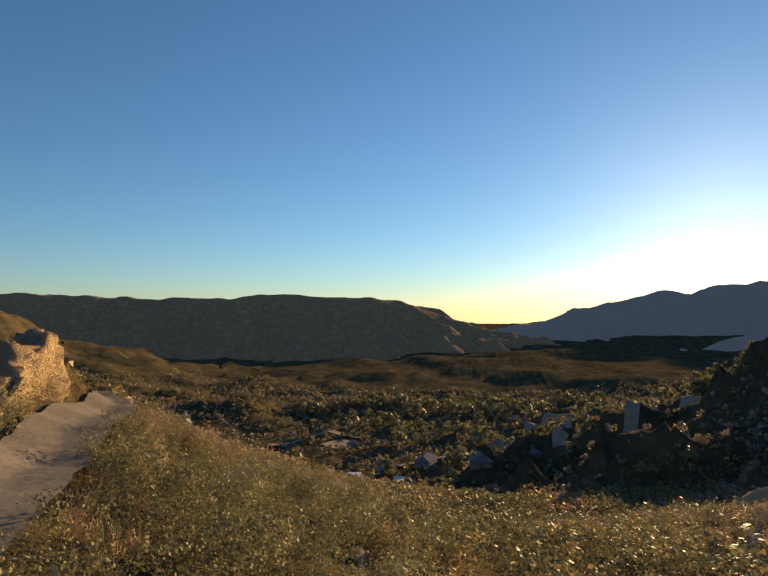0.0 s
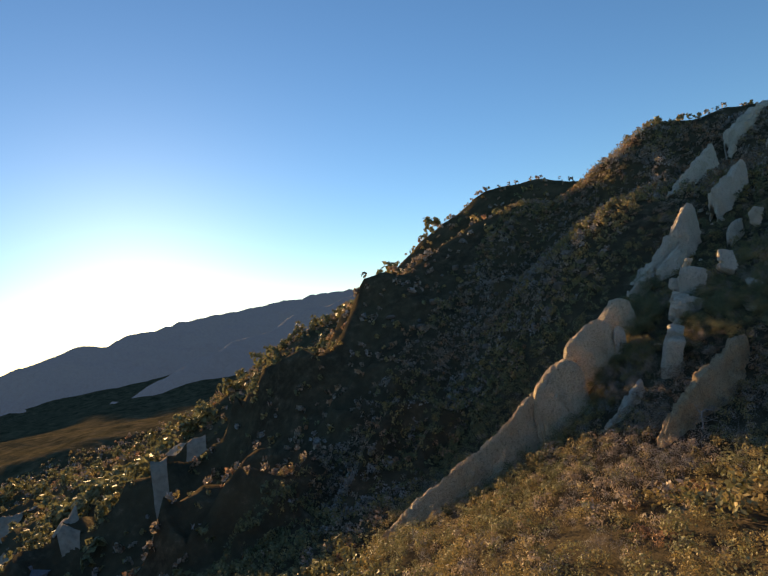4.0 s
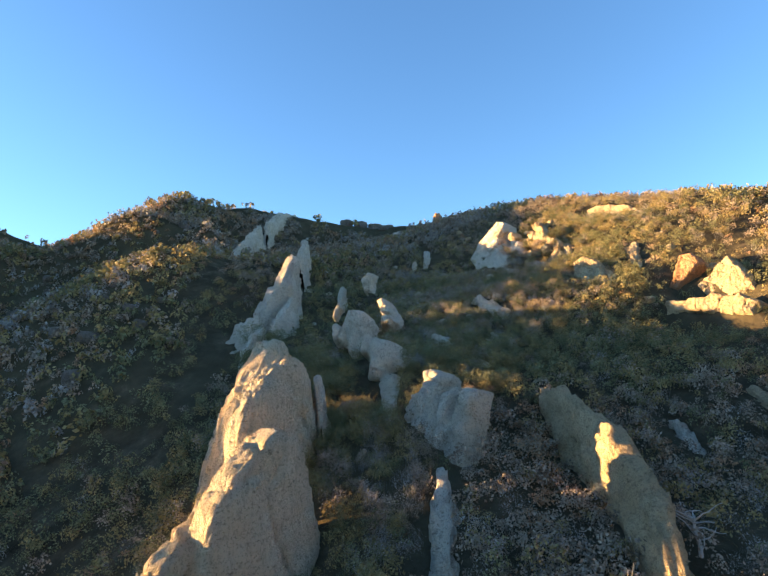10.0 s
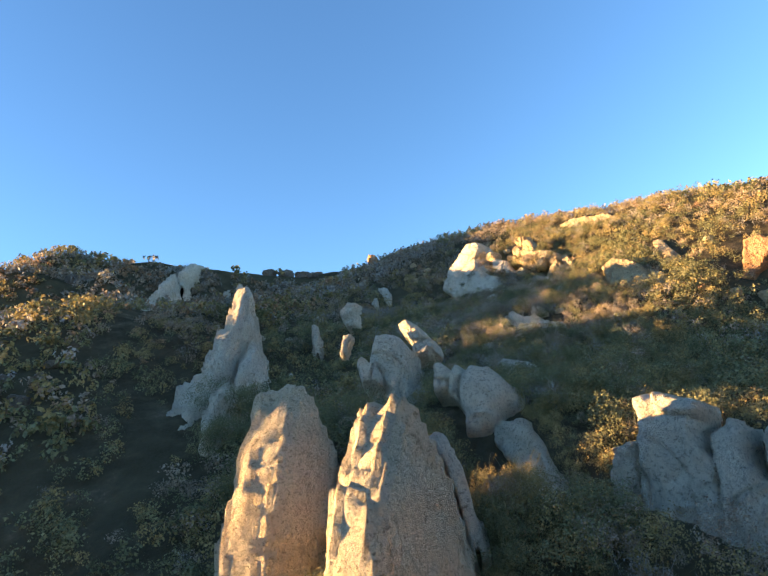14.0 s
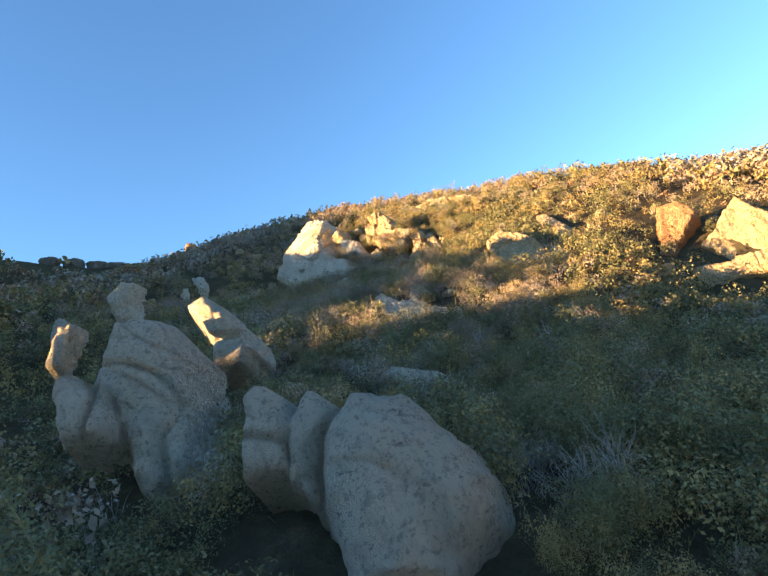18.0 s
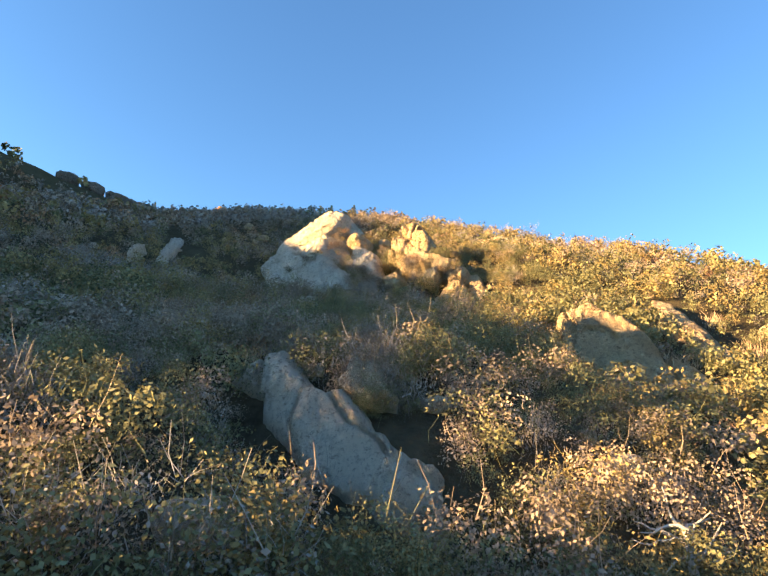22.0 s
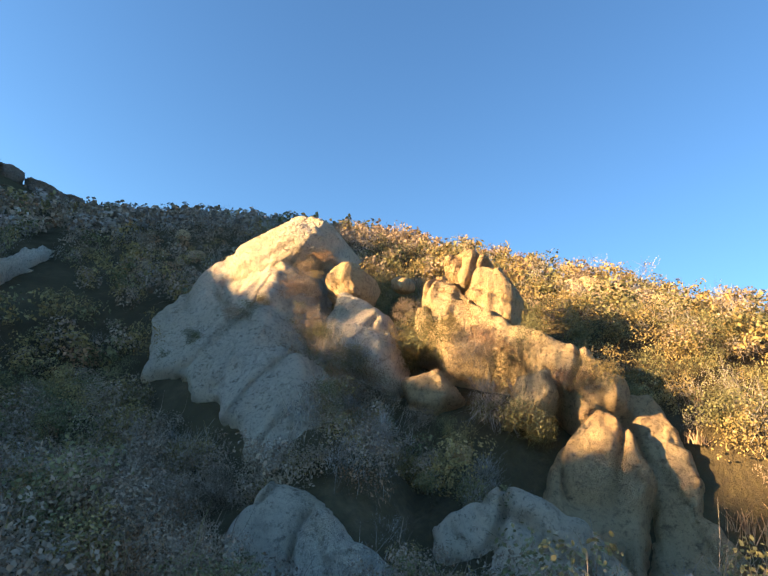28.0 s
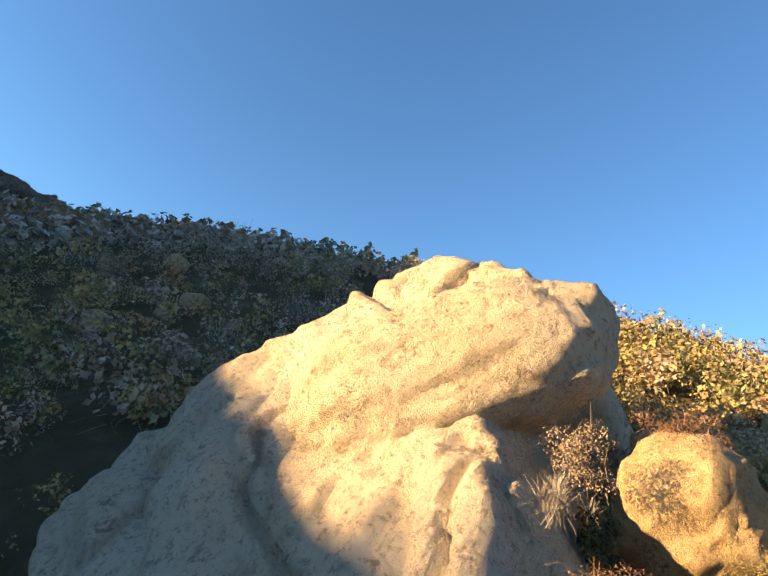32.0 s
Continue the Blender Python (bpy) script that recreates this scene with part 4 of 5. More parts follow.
def strip(name, line, material, label, category, lift=0.12, kind="structure", step=2.0, crown=0.0):
    """A surface laid along the ground: a line of (x, y, half width)."""
    a = np.array(line, float)
    t = np.r_[0, np.cumsum(np.hypot(*np.diff(a[:, :2], axis=0).T))]
    n = max(6, int(t[-1] / step))
    q = spline_rows(t, np.linspace(0, t[-1], n)) @ a
    tan = np.gradient(q[:, :2], axis=0)
    tan /= np.linalg.norm(tan, axis=1)[:, None]
    side = np.stack([tan[:, 1], -tan[:, 0]], 1)
    across = np.linspace(-1, 1, 9)
    edge = 1 + 0.10 * wave(np.arange(n) * 3.0, np.zeros(n), 4, 5)
    p = q[:, None, :2] + side[:, None] * (across[None, :, None] * (q[:, 2] * edge)[:, None, None])
    z = land(p[..., 0].ravel(), p[..., 1].ravel()).reshape(n, 9)
    level = land(q[:, 0], q[:, 1])[:, None]
    z = np.maximum(z, level * crown + z * (1 - crown)) + lift
    v = np.concatenate([p, z[..., None]], -1).reshape(-1, 3)
    ob = new(name, mesh_from(name, v, grid_faces(n, 9), material, True))
    if name in ("road", "clearing"):
        BARE.append([(q[i, 0], q[i, 1], q[i, 2] * 0.95) for i in range(0, n)])
    return tagged(ob, label, category, kind=kind)


strip("road", ((66, -10.5, 1.8), (58, -15.4, 1.8), (48.4, -21.3, 1.8), (42, -25.2, 1.8), (35.2, -29.2, 1.9), (28, -33.5, 1.9), (21, -38.5, 1.8), (14, -46, 1.8), (2, -60, 1.8)), ASPHALT, "winding grey mountain road with sandy edges", "road", 0.3, step=0.8, crown=0.8)
strip("road", ((-172, -52, 2.5), (-184, -28, 2.5), (-192, -6, 3), (-202, 9, 3.5), (-250, 22, 4), (-307, 38, 4), (-340, 90, 3)), DIRT, "pale dirt road through the valley houses", "road", 0.5)
strip("road", ((-244, -130, 2.5), (-268, -100, 3), (-268, -78, 3), (-255, -60, 2.5)), DIRT, "pale dirt track at the valley edge", "road", 0.5)
strip("clearing", ((-156, 25, 2), (-168, 28, 4), (-182, 31, 2.5)), DIRT, "bare sandy clearing beside the valley road", "clearing", 0.5)
strip("clearing", ((-132, 44, 1.6), (-145, 49, 2.4), (-168, 66, 3.5), (-188, 84, 4), (-222, 93, 4), (-257, 100, 3)), DIRT, "long graded sandy bank above the houses", "clearing", 0.5)
strip("clearing", ((-236, -92, 6), (-246, -86, 9), (-256, -82, 5)), DIRT, "bare sandy yard beside a house", "clearing", 0.5)


def house(x, y, w, d, h, turn, wall, roof, label, flat=False):
    """A small house: walls, roof with eaves, framed windows, a door and a chimney."""
    z = min(height(x + a, y + b) for a in (-w / 2, w / 2) for b in (-d / 2, d / 2)) - 0.3
    base = tagged(new("house"), label, "house", "houses in the valley")
    base.matrix_world = pose(x, y, z, 0, 0, turn)
    BARE.append([(x, y, 0.62 * max(w, d))])
    body = part("wall", box_bm(-w / 2, w / 2, -d / 2, d / 2, 0, h), WALLS[wall], base)
    if flat:
        part("roof", box_bm(-w / 2 - 0.3, w / 2 + 0.3, -d / 2 - 0.3, d / 2 + 0.3, h, h + 0.35), ROOFS[roof], base)
    else:
        bm, e = bmesh.new(), 0.6
        pts = [bm.verts.new(p) for p in ((-w / 2 - e, -d / 2 - e, h), (w / 2 + e, -d / 2 - e, h), (w / 2 + e, d / 2 + e, h), (-w / 2 - e, d / 2 + e, h), (-w / 2 + d * 0.2, 0, h + d * 0.32), (w / 2 - d * 0.2, 0, h + d * 0.32))]
        for f in ((0, 1, 5, 4), (2, 3, 4, 5), (1, 2, 5), (3, 0, 4), (3, 2, 1, 0)):
            bm.faces.new([pts[i] for i in f])
        top = part("roof", bm, ROOFS[roof], base)
        part("chimney", box_bm(w * 0.2, w * 0.2 + 0.8, -0.4, 0.4, h, h + d * 0.32 + 0.9), WALLS[wall], top)
    for s in (-1, 1):
        n = max(2, int(w / 3.2))
        for i in range(n):
            cx = -w / 2 + (i + 0.5) * w / n
            win = part("window", box_bm(cx - 0.75, cx + 0.75, s * (d / 2 + 0.01) - 0.08, s * (d / 2 + 0.01) + 0.08, 1.0, 2.3, 0), TRIM, base)
            part("pane", box_bm(cx - 0.62, cx + 0.62, s * (d / 2 + 0.06) - 0.06, s * (d / 2 + 0.06) + 0.06, 1.12, 2.18, 0), GLASS, win)
    part("door", box_bm(w / 2 - 0.02, w / 2 + 0.1, -0.5, 0.5, 0.1, 2.15, 0.02), ROOFS[1], base)
    return base


house(-166, -59, 9.3, 5.58, 2.6, 20, 0, 2, "white flat-roofed house among valley trees", True)
house(-175, -48, 5.58, 4.34, 2.4, 20, 1, 0, "small grey house beside the white one")
house(-175, -29, 9.92, 6.82, 3.72, -15, 1, 0, "large grey shingled house among dark trees")
house(-139, -5, 4.96, 7.44, 3.1, 10, 1, 0, "narrow grey house among dark trees")
house(-176, 46, 6.82, 4.96, 2.79, 35, 1, 0, "grey gabled house behind the ridge")
house(-242, -78, 6.82, 4.96, 2.4, 40, 2, 0, "tan house beside a sandy yard")
house(-160, 14, 9.92, 6.2, 3.41, 25, 1, 0, "big grey house beside the dirt road")
house(-150, -37, 6.2, 3.72, 2.4, 10, 0, 2, "low white outbuilding by the road", True)
house(-138, -46, 5.58, 3.72, 2.4, 30, 0, 2, "low white outbuilding by the road", True)
house(-214, 78, 7.44, 4.96, 2.48, 50, 2, 1, "brown-roofed house on the sandy bank")
house(-158, 66, 6.2, 4.34, 2.48, 40, 0, 0, "pale house on the sandy bank")
house(-190, 96, 7.44, 4.34, 2.4, 60, 0, 0, "pale hangar-like house at the top of the bank")
house(-330, 110, 8.68, 5.58, 2.79, 20, 0, 2, "white house far up the valley", True)
house(-370, 60, 8.06, 5.58, 2.79, 70, 0, 0, "pale house far up the valley")
house(-420, 150, 9.3, 6.2, 3.1, 10, 2, 1, "tan house far up the valley")
house(-350, 20, 7.44, 4.96, 2.48, 30, 2, 0, "tan house under dark trees")
house(-300, 90, 6.82, 4.96, 2.48, 55, 1, 0, "grey house under dark trees")

# ---------------------------------------------------------------- brush
rng = np.random.default_rng(7)


def bush_template(leaves, leaf, seed, flat=0.92, lumps=5, twigs=0, open_top=False):
    """Leaf quads over a few lumps, about one metre across; returns verts and quads."""
    g = np.random.default_rng(seed)
    cx = np.concatenate([[[0, 0, 0.38]], np.c_[g.uniform(-0.36, 0.36, (lumps, 2)), g.uniform(0.2, 0.68, lumps)]])
    rad = np.r_[0.34, g.uniform(0.13, 0.25, lumps)]
    pick = g.choice(len(cx), leaves, p=rad**2 / (rad**2).sum())
    d = g.normal(size=(leaves, 3))
    d /= np.linalg.norm(d, axis=1)[:, None]
    d[:, 2] = np.where(d[:, 2] < -0.35, -d[:, 2], d[:, 2])
    pos = cx[pick] + d * (rad[pick] * g.uniform(0.74, 1.1, leaves))[:, None]
    pos[:, 2] = np.maximum(pos[:, 2] * flat / 0.75, 0.02)
    face = d + g.normal(size=(leaves, 3)) * 0.42
    a = np.cross(face, g.normal(size=(leaves, 3)))
    a /= np.linalg.norm(a, axis=1)[:, None]
    b = np.cross(a, face)
    b /= np.linalg.norm(b, axis=1)[:, None]
    s = leaf * g.uniform(0.6, 1.35, leaves)[:, None]
    v = np.stack([pos - a * s, pos - b * s * 0.62, pos + a * s, pos + b * s * 0.62], 1).reshape(-1, 3)
    f = np.arange(leaves * 4).reshape(-1, 4)
    if twigs:
        ang = g.uniform(0, 2 * math.pi, twigs)
        tp = g.choice(len(cx), twigs, p=rad**2 / (rad**2).sum())
        td = g.normal(size=(twigs, 3)) + np.array([0, 0, 0.35])
        td /= np.linalg.norm(td, axis=1)[:, None]
        root = cx[tp] + td * (rad[tp] * g.uniform(0.2, 0.7, twigs))[:, None]
        tip = root + (td + g.normal(size=(twigs, 3)) * 0.35) * g.uniform(0.12, 0.32, twigs)[:, None]
        root[:, 2], tip[:, 2] = np.maximum(root[:, 2] * flat / 0.75, 0.02), np.maximum(tip[:, 2] * flat / 0.75, 0.02)
        mid = (root + tip) / 2 + g.normal(size=(twigs, 3)) * 0.03
        w = np.c_[-np.sin(ang), np.cos(ang), 0 * ang] * 0.0045
        tv = np.stack([root - w, root + w, mid + w * 0.7, mid - w * 0.7, tip + w * 0.3, tip - w * 0.3], 1).reshape(-1, 3)
        tf = (np.arange(twigs) * 6)[:, None, None] + np.array([[0, 1, 2, 3], [3, 2, 4, 5]])[None]
        f = np.concatenate([f, tf.reshape(-1, 4) + len(v)])
        v = np.concatenate([v, tv])
    return v, f


def scatter(name, spots, templates, material, label, category="brush"):
    """Joins brush at spots (x, y, z, size, turn) into one object."""
    vs, fs, n = [], [], 0
    pick = rng.integers(0, len(templates), len(spots))
    for k, (v, f) in enumerate(templates):
        s = spots[pick == k]
        if not len(s):
            continue
        c, sn = np.cos(s[:, 4])[:, None], np.sin(s[:, 4])[:, None]
        sx = s[:, 3][:, None]
        x = s[:, 0][:, None] + sx * (v[None, :, 0] * c - v[None, :, 1] * sn)
        y = s[:, 1][:, None] + sx * (v[None, :, 0] * sn + v[None, :, 1] * c)
        z = s[:, 2][:, None] + sx * v[None, :, 2]
        vs.append(np.stack([x, y, z], -1).reshape(-1, 3))
        fs.append((f[None] + (np.arange(len(s)) * len(v))[:, None, None] + n).reshape(-1, 4))
        n += len(s) * len(v)
    ob = new(name, mesh_from(name, np.concatenate(vs), np.concatenate(fs), material))
    return tagged(ob, label, category, kind="stuff")


bare = np.array([c for group in BARE for c in group]) if BARE else np.zeros((0, 3))


def free_of_rock(x, y, slack=0.0):
    ok = np.ones(len(x), bool)
    for cx, cy, r in bare:
        ok &= (x - cx) ** 2 + (y - cy) ** 2 > (r + slack) ** 2
    return ok


KINDS = ("green", "olive", "brown", "rust", "grey")
LABELS = {
    "green": "dense dark green scrub oak brush covering the slope",
    "olive": "yellow-green chamise brush covering the slope",
    "brown": "dry brown sage brush covering the slope",
    "rust": "rust-coloured dead buckwheat brush on the slope",
    "grey": "leafless grey twiggy brush on the slope",
}


def kind_of(x, y):
    """Which brush grows where: broad patches with a random share."""
    a = 0.55 * wave(x, y, 14, 21) + 0.45 * wave(x, y, 45, 22) + rng.normal(0, 0.35, len(x))
    a -= 0.34 * np.clip((48 - np.asarray(y)) / 20, 0, 1)     # greener on the lower slope
    b = wave(x, y, 9, 23) + rng.normal(0, 0.5, len(x))
    k = np.where(a < -0.42, 0, np.where(a < -0.02, 1, 2))
    k = np.where((b > 0.7) & (a > -0.1), 3, k)
    return np.where((b < -0.5) & (a > -0.3), 4, k)


def belt(count, lo, hi, inner=None):
    """Random places in a box, with those inside an inner box left out."""
    x, y = rng.uniform(lo[0], hi[0], count), rng.uniform(lo[1], hi[1], count)
    keep = np.ones(count, bool)
    if inner:
        keep = ~((x > inner[0]) & (x < inner[2]) & (y > inner[1]) & (y < inner[3]))
    return x[keep], y[keep]


def spots_for(x, y, small, large):
    z = land(x, y)
    size = rng.uniform(0, 1, len(x)) ** 1.6 * (large - small) + small
    return np.stack([x, y, z - 0.14 * size, size, rng.uniform(0, 6.28, len(x))], 1)


NEAR = (-14, 29, 66, 128)
MID = (-75, -45, 115, 190)
EARLY = ((70, -3), (51, -16), (32, -25), (20, -18), (4, -6))
FLIGHT = ((-8, 52), (0, 61), (10, 68), (22, 78), (28, 87), (36, 101), (42, 116), (50, 108), (48, 118))


def to_flight(x, y, line=FLIGHT):
    d = np.full(len(x), 1e9)
    for (x0, y0), (x1, y1) in zip(line, line[1:]):
        t = np.clip(((x - x0) * (x1 - x0) + (y - y0) * (y1 - y0)) / ((x1 - x0) ** 2 + (y1 - y0) ** 2), 0, 1)
        d = np.minimum(d, np.hypot(x - x0 - t * (x1 - x0), y - y0 - t * (y1 - y0)))
    return d


TPL0 = {k: [bush_template(110, 0.05, 10 + i + 7 * j, lumps=8, twigs=8) for i in range(3)] for j, k in enumerate(KINDS)}
TPL0["grey"] = [bush_template(60, 0.035, 130 + i, twigs=70) for i in range(3)]
TPL0["rust"] = [bush_template(110, 0.046, 140 + i, flat=0.6, twigs=20) for i in range(3)]
FINE = {k: [bush_template(2250, 0.0141, 210 + i + 7 * j, lumps=13, twigs=90) for i in range(4)] for j, k in enumerate(KINDS)}
FINE["grey"] = [bush_template(750, 0.00814, 310 + i, lumps=9, twigs=520) for i in range(4)]
FINE["rust"] = [bush_template(2250, 0.00962, 330 + i, flat=0.6, lumps=10, twigs=160) for i in range(4)]
RING = {k: [bush_template(580, 0.023, 510 + i + 7 * j, lumps=10, twigs=26) for i in range(4)] for j, k in enumerate(KINDS)}
RING["grey"] = [bush_template(120, 0.022, 610 + i, lumps=7, twigs=140) for i in range(4)]
RING["rust"] = [bush_template(300, 0.023, 630 + i, flat=0.6, lumps=7, twigs=50) for i in range(4)]
TPL1 = [bush_template(30, 0.125, 150 + i) for i in range(5)]
TPL2 = [bush_template(14, 0.24, 160 + i, lumps=4) for i in range(5)]
BUSH = {
    "green": ("scrub_oak_bush", "dense dark green scrub oak bush on the slope"),
    "olive": ("chamise_bush", "yellow-green chamise bush on the slope"),
    "brown": ("sage_bush", "dry brown sage bush on the slope"),
    "rust": ("buckwheat_bush", "rust-coloured dead buckwheat bush on the slope"),
    "grey": ("bare_bush", "leafless grey twiggy bush on the slope"),
}
x, y = belt(15000, (NEAR[0], NEAR[1]), (NEAR[2], NEAR[3]))
thin = (to_flight(x, y) < 20) | (rng.random(len(x)) < np.where(y < 66, 0.6, 0.32))
x, y = x[thin], y[thin]
ok = free_of_rock(x, y, 0.3)
x, y = x[ok], y[ok]
near_spots, near_kind = spots_for(x, y, 0.8, 2.3), kind_of(x, y)
# the shaded hollow below the sunny hillside is closed by leafy oak scrub
hollow = (y > 58) & (y < 100) & (y - 58 > 0.75 * (x - 30))
near_kind = np.where(hollow & (near_kind >= 3) & (rng.random(len(x)) < 0.7), 0, near_kind)
near_kind = np.where(hollow & (near_kind == 2) & (rng.random(len(x)) < 0.2), 0, near_kind)
order = np.argsort(to_flight(x, y))
single = order[:299]
close = to_flight(x, y) < 9.5
rest = np.ones(len(x), bool)
rest[single] = False
BUSH_MESH = {k: [mesh_from(BUSH[k][0], v, f, LEAVES[k]) for v, f in FINE[k]] for k in KINDS}
for i in single:
    k = KINDS[near_kind[i]]
    px, py, pz, size, turn = near_spots[i]
    ob = new(BUSH[k][0], BUSH_MESH[k][int(i) % 4])
    ob.matrix_world = Matrix.LocRotScale((px, py, pz), Euler((0, 0, turn)), (size, size, size))
    tagged(ob, BUSH[k][1], "bush", "bushes on the upper slope")
# bushes rooted in the cracks of the summit face and between the domes
for i, (px, py, pz, size, k) in enumerate((
        (43.5, 119.3, 21.6, 1.0, "brown"), (42.4, 120.2, 20.3, 0.9, "green"), (41.8, 121.5, 19.6, 0.8, "green"), (44.2, 113.4, 20.2, 1.5, "brown"), (43.9, 112.2, 19.6, 1.2, "grey"),
        (45.0, 116.2, 22.5, 1.4, "brown"), (45.3, 117.6, 23.3, 1.1, "rust"), (46.6, 118.9, 24.6, 1.0, "brown"), (44.6, 114.8, 21.2, 1.2, "brown"), (43.2, 110.4, 18.0, 1.1, "green"),
        (-4.9, 54.3, -5.2, 1.2, "rust"), (-5.9, 54.4, -5.6, 1.1, "olive"), (-8.3, 53.2, -8.4, 1.2, "olive"), (-2.6, 76.2, 1.2, 1.2, "olive"))):
    ob = new(BUSH[k][0], BUSH_MESH[k][i % 4])
    ob.matrix_world = Matrix.LocRotScale((px, py, pz), Euler((0, 0, 1.7 * i)), (size, size, size))
    tagged(ob, BUSH[k][1].replace("on the slope", "rooted in a rock crack"), "bush", "bushes in the rock cracks")
for i, k in enumerate(KINDS):
    scatter(k + "_brush", near_spots[rest & close & (near_kind == i)], RING[k], LEAVES[k], LABELS[k])
    scatter(k + "_brush", near_spots[rest & ~close & (near_kind == i)], TPL0[k], LEAVES[k], LABELS[k])
x, y = belt(26000, (MID[0], MID[1]), (MID[2], MID[3]), NEAR)
ok = free_of_rock(x, y, 0.2)
x, y = x[ok], y[ok]
mid_spots, mid_kind = spots_for(x, y, 1.0, 2.7), kind_of(x, y)
for i, k in enumerate(KINDS):
    start = to_flight(mid_spots[:, 0], mid_spots[:, 1], EARLY)
    edge = ((to_flight(mid_spots[:, 0], mid_spots[:, 1]) < 32) | (start < 30)) & (start > 12)
    scatter(k + "_brush", mid_spots[(start <= 12) & (mid_kind == i)], RING[k], LEAVES[k], LABELS[k])
    scatter(k + "_brush", mid_spots[edge & (mid_kind == i)], TPL0[k], LEAVES[k], LABELS[k])
    scatter(k + "_brush", mid_spots[~edge & (start > 12) & (mid_kind == i)], TPL1, LEAVES[k], LABELS[k])
x, y = belt(26000, (-520, -330), (230, 420), MID)
ok = free_of_rock(x, y, 1.0)
x, y = x[ok], y[ok]
far_spots, far_kind = spots_for(x, y, 1.7, 3.8), kind_of(x, y)
for i, k in enumerate(KINDS):
    scatter(k + "_brush", far_spots[far_kind == i], TPL2, LEAVES[k], LABELS[k])
TPL3 = [bush_template(60, 0.16, 170 + i, flat=1.0, lumps=6) for i in range(4)]
x, y = belt(900, (-460, -150), (-140, 260))
keep = (wave(x, y, 60, 31) + rng.normal(0, 0.3, len(x)) > -0.15) & free_of_rock(x, y, 4)
x, y = x[keep], y[keep]
scatter("valley_trees", spots_for(x, y, 5, 11), TPL3, LEAVES["green"], "dark green oak and sycamore trees round the valley houses", "trees")
# scrub oaks between the great fin and the domes, made tall to shade them
orng = random.Random(9)
for i in range(34):
    px, py = orng.uniform(-6.5, 0.5), orng.uniform(75, 92)
    if i % 3 == 0:
        px, py = orng.uniform(-1.5, 2.2), orng.uniform(66, 76)
    if not free_of_rock(np.array([px]), np.array([py]), 0.5)[0]:
        continue
    size = orng.uniform(2.3, 3.6)
    ob = new("scrub_oak_bush", BUSH_MESH["green"][i % 4])
    ob.matrix_world = Matrix.LocRotScale((px, py, height(px, py) - 0.2), Euler((0, 0, orng.uniform(0, 6.28))), (size, size, size))
    tagged(ob, "tall dark green scrub oak bush beside the fin", "bush", "tall scrub oaks by the fin")
# shrubs rooted in the cracks of the summit outcrop
CRACKS = (
    (42.1, 120.1, 19.4),
    (42.7, 120.9, 20.6),
    (43.1, 119.9, 20.8),
    (43.5, 119.1, 21.2),
    (44.1, 118.7, 21.9),
    (44.5, 118.6, 22.5),
    (45.7, 118.6, 24.3),
    (45, 117.6, 23.1),
    (45.2, 116, 22.9),
    (44.6, 115.4, 21.9),
    (45.9, 116.7, 24.1),
    (47.2, 120.5, 27),
    (46.6, 117.7, 25.4),
    (44.6, 114.3, 21.6),
    (44.2, 112.8, 20.6),
    (45.8, 113.4, 19.8),
    (46.1, 113.2, 20.1),
    (45.4, 113.1, 18.9),
    (44.6, 112.8, 17.3),
    (45.2, 111.9, 17.4),
    (45.5, 110.6, 16.7),
    (44.8, 111.7, 16.6),
    (45.6, 111.8, 17.9),
    (47.7, 112.7, 22.2),
    (47.6, 111.3, 20.8),
    (48.1, 110.8, 21.2),
    (48.5, 109.7, 20.6),
    (49, 109.3, 21.1),
    (48.2, 109.6, 20),
    (49.8, 108.2, 21.4),
    (47.1, 108.7, 17.6),
    (48, 108.2, 18.4),
    (49.7, 106.8, 20),
    (46.6, 110.2, 18),
    (48.3, 107.3, 18.1),
    (50.2, 105.9, 19.9),
    (47.2, 107.6, 16.6),
)
for i, (px, py, pz) in enumerate(CRACKS):
    k = ("olive", "brown", "grey", "green", "rust")[(i * 7) % 5]
    ob = new(BUSH[k][0], BUSH_MESH[k][i % 4])
    size = 0.55 + 0.75 * ((i * 37) % 10) / 10 if i < 15 else 1.1 + 1.1 * ((i * 37) % 10) / 10
    ob.matrix_world = Matrix.LocRotScale((px, py, pz - 0.1), Euler((0, 0, i * 1.7)), (size, size, size * 0.9))
    tagged(ob, BUSH[k][1].replace("on the slope", "in a rock crack"), "bush", "bushes in the summit cracks")

for i in range(18):
    t = i / 17
    px, py = 44.9 + 2.6 * t + 0.7 * math.sin(i * 2.3), 108.6 + 8.6 * t + 0.6 * math.cos(i * 1.9)
    k = ("brown", "olive", "grey", "rust", "olive", "green")[i % 6]
    ob = new(BUSH[k][0], BUSH_MESH[k][i % 4])
    size = 1.0 + 0.9 * ((i * 53) % 10) / 10
    ob.matrix_world = Matrix.LocRotScale((px, py, height(px, py) - 0.05), Euler((0, 0, i * 2.1)), (size, size, size))
    tagged(ob, BUSH[k][1].replace("on the slope", "in the summit gully"), "bush", "bushes in the summit cracks")


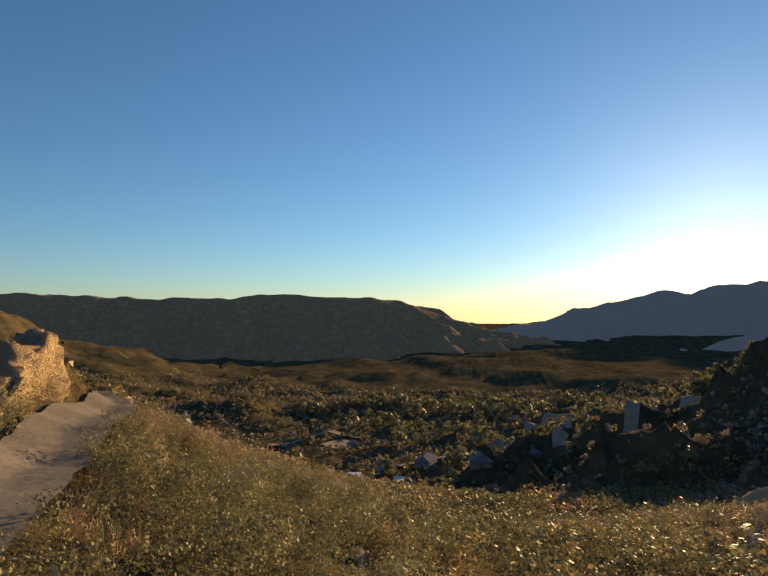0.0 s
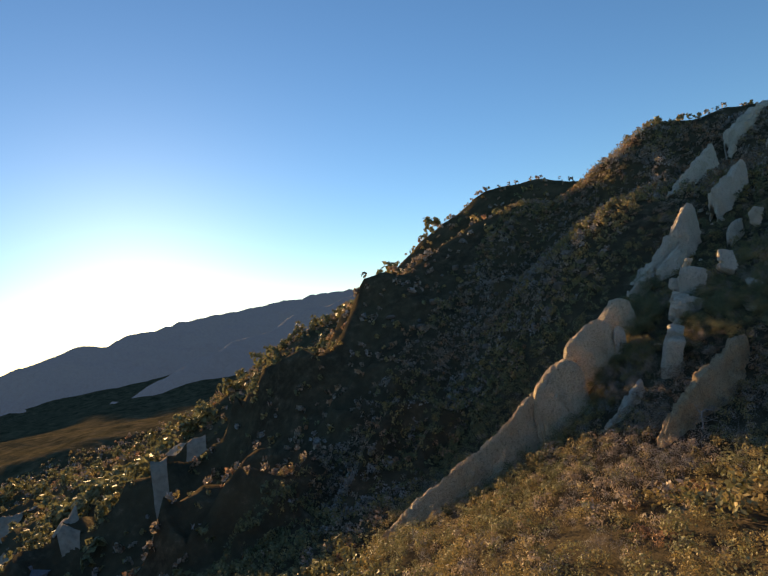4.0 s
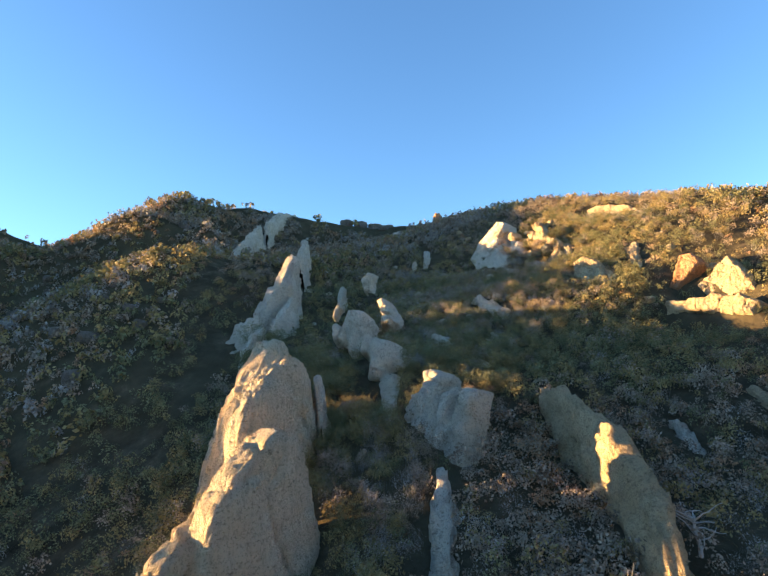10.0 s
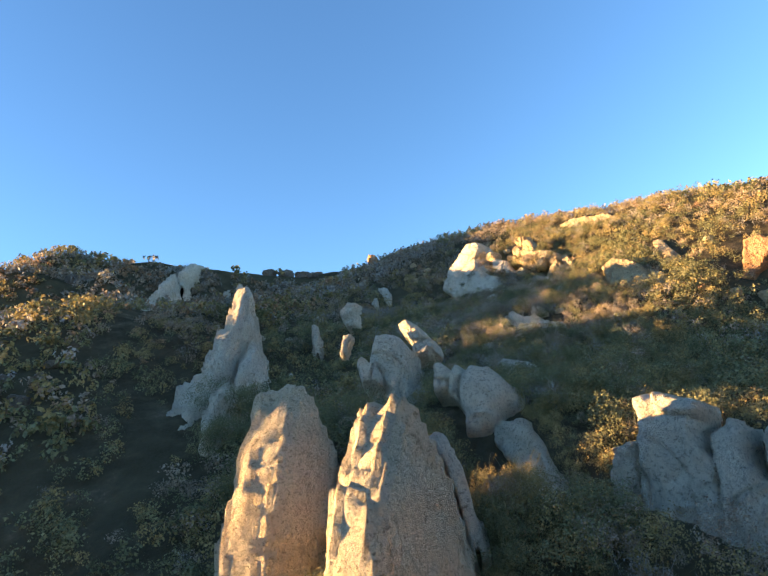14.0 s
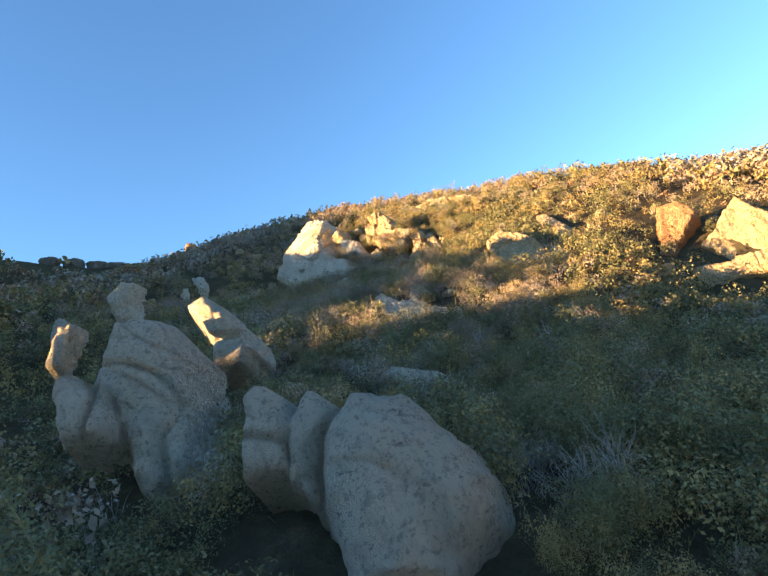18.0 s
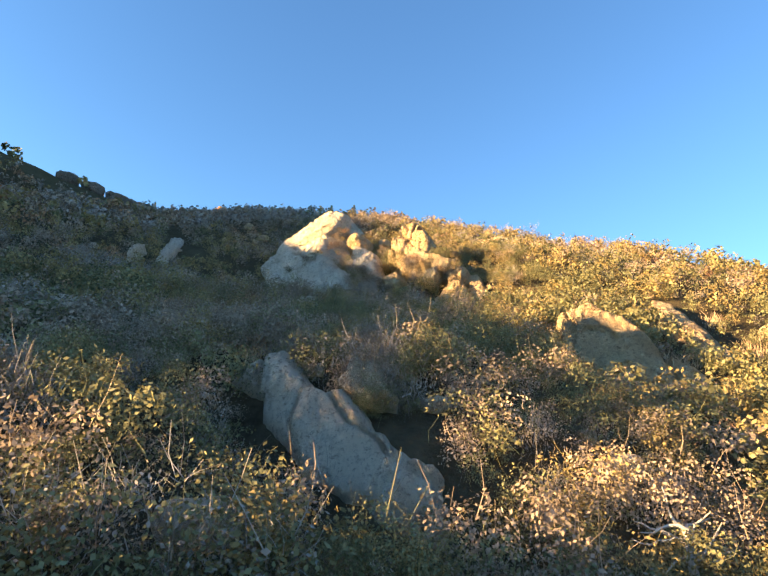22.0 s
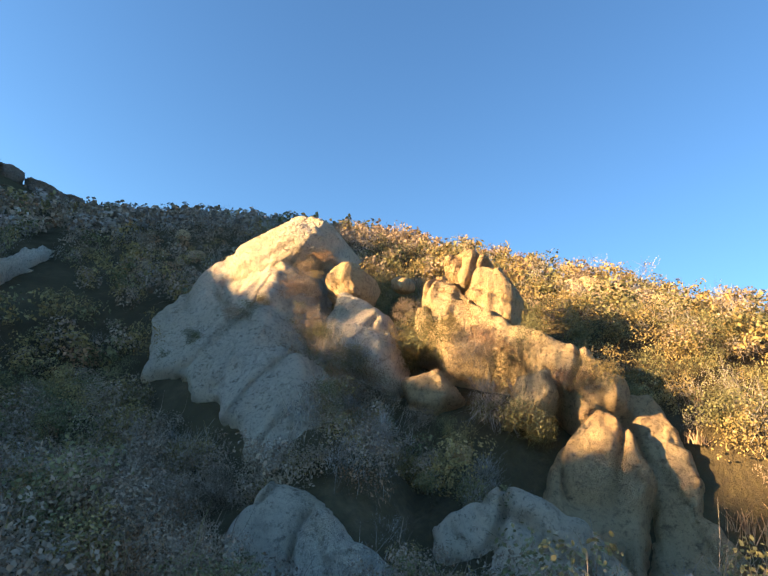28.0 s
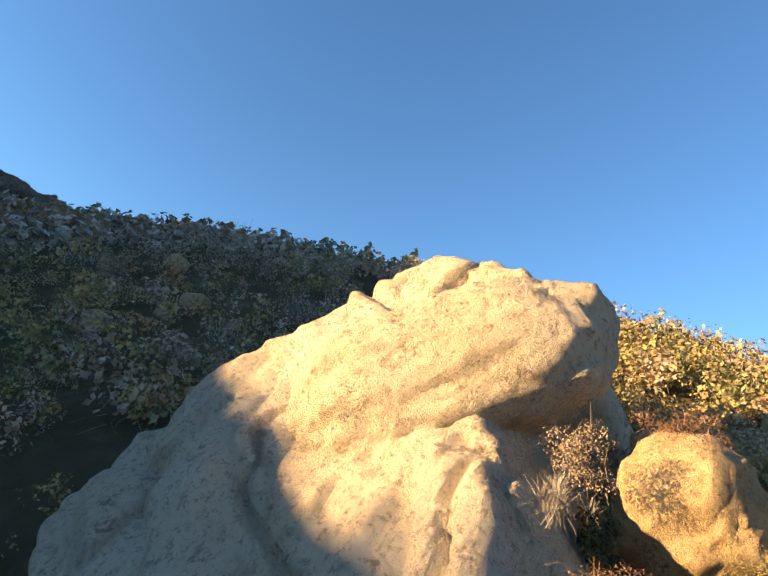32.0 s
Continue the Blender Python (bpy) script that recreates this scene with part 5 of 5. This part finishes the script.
def grass_template(blades, seed):
    """A tuft of thin bent blades, about one metre across."""
    g = np.random.default_rng(seed)
    ang, r = g.uniform(0, 6.28, blades), g.uniform(0.05, 0.45, blades)
    root = np.c_[np.cos(ang) * r, np.sin(ang) * r, 0 * r]
    lean = g.normal(0, 0.16, (blades, 2))
    tall = g.uniform(0.25, 0.6, blades)
    w = np.c_[-np.sin(ang), np.cos(ang), 0 * ang] * 0.012
    mid = root + np.c_[lean * 0.4, tall * 0.6]
    tip = root + np.c_[lean, tall]
    v = np.stack([root - w, root + w, mid + w * 0.8, mid - w * 0.8, tip + w * 0.2, tip - w * 0.2], 1).reshape(-1, 3)
    f = (np.arange(blades) * 6)[:, None, None] + np.array([[0, 1, 2, 3], [3, 2, 4, 5]])[None]
    return v, f.reshape(-1, 4)


GRASS = [grass_template(46, 400 + i) for i in range(4)]
gx1, gy1 = rng.normal(47, 6, 420), rng.normal(95, 5, 420)
gx2, gy2 = rng.normal(30, 3.5, 160), rng.normal(99, 4, 160)
qx = rng.uniform(20, 56, 350)
gx3, gy3 = qx, -16.6 - 0.58 * (56 - qx) + rng.uniform(-1.6, 4.5, 350)
x, y = np.r_[gx1, gx2, gx3], np.r_[gy1, gy2, gy3]
ok = free_of_rock(x, y, 0.1)
x, y = x[ok], y[ok]
scatter("dry_grass", spots_for(x, y, 0.9, 2.0), GRASS, LEAVES["straw"], "pinkish dry grass on the slope and roadside", "grass")

# the dead tree below the curved rib
DEADWOOD = plain_material("bleached_dead_wood", (0.44, 0.41, 0.36), (0.52, 0.48, 0.43), 6.0)


def limb_mesh(points, r0, r1, sides=6):
    """A tapered round limb along points."""
    p = np.array(points, float)
    t = np.gradient(p, axis=0)
    t /= np.linalg.norm(t, axis=1)[:, None]
    a = np.cross(t, (0.31, 0.42, 0.85))
    a /= np.linalg.norm(a, axis=1)[:, None]
    b = np.cross(t, a)
    r = np.linspace(r0, r1, len(p))
    an = np.linspace(0, 2 * math.pi, sides + 1)
    v = p[:, None] + r[:, None, None] * (np.cos(an)[None, :, None] * a[:, None] + np.sin(an)[None, :, None] * b[:, None])
    return v.reshape(-1, 3), grid_faces(len(p), sides + 1)


def dead_tree(x, y, tall, seed):
    g = np.random.default_rng(seed)
    tree = tagged(new("dead_tree"), "bleached leafless dead tree among dark brush", "tree")
    tree.location = (x, y, height(x, y) - 0.1)
    trunk = [(0, 0, 0), (0.1, 0.05, tall * 0.2), (0.05, 0.2, tall * 0.4), (0.2, 0.25, tall * 0.6)]
    me = new("trunk", mesh_from("trunk", *limb_mesh(trunk, 0.11, 0.06), DEADWOOD, True))
    me.parent = tree
    for i in range(11):
        h = g.uniform(0.25, 0.6) * tall
        az, up = g.uniform(0, 6.28), g.uniform(0.2, 0.9)
        pts, pos, d = [], np.array((0.12, 0.18, h)), np.array((math.cos(az), math.sin(az), up))
        for s in range(7):
            pts.append(pos.copy())
            d = d + g.normal(0, 0.28, 3)
            d /= np.linalg.norm(d)
            pos = pos + d * tall * 0.085
        br = new("branch", mesh_from("branch", *limb_mesh(pts, 0.045, 0.012, 5), DEADWOOD, True))
        br.parent = tree
    return tree


dead_tree(14.2, 41.2, 3.2, 5)
dead_tree(30.5, 79.5, 2.2, 6)
dead_tree(33.0, 95.5, 1.8, 7)
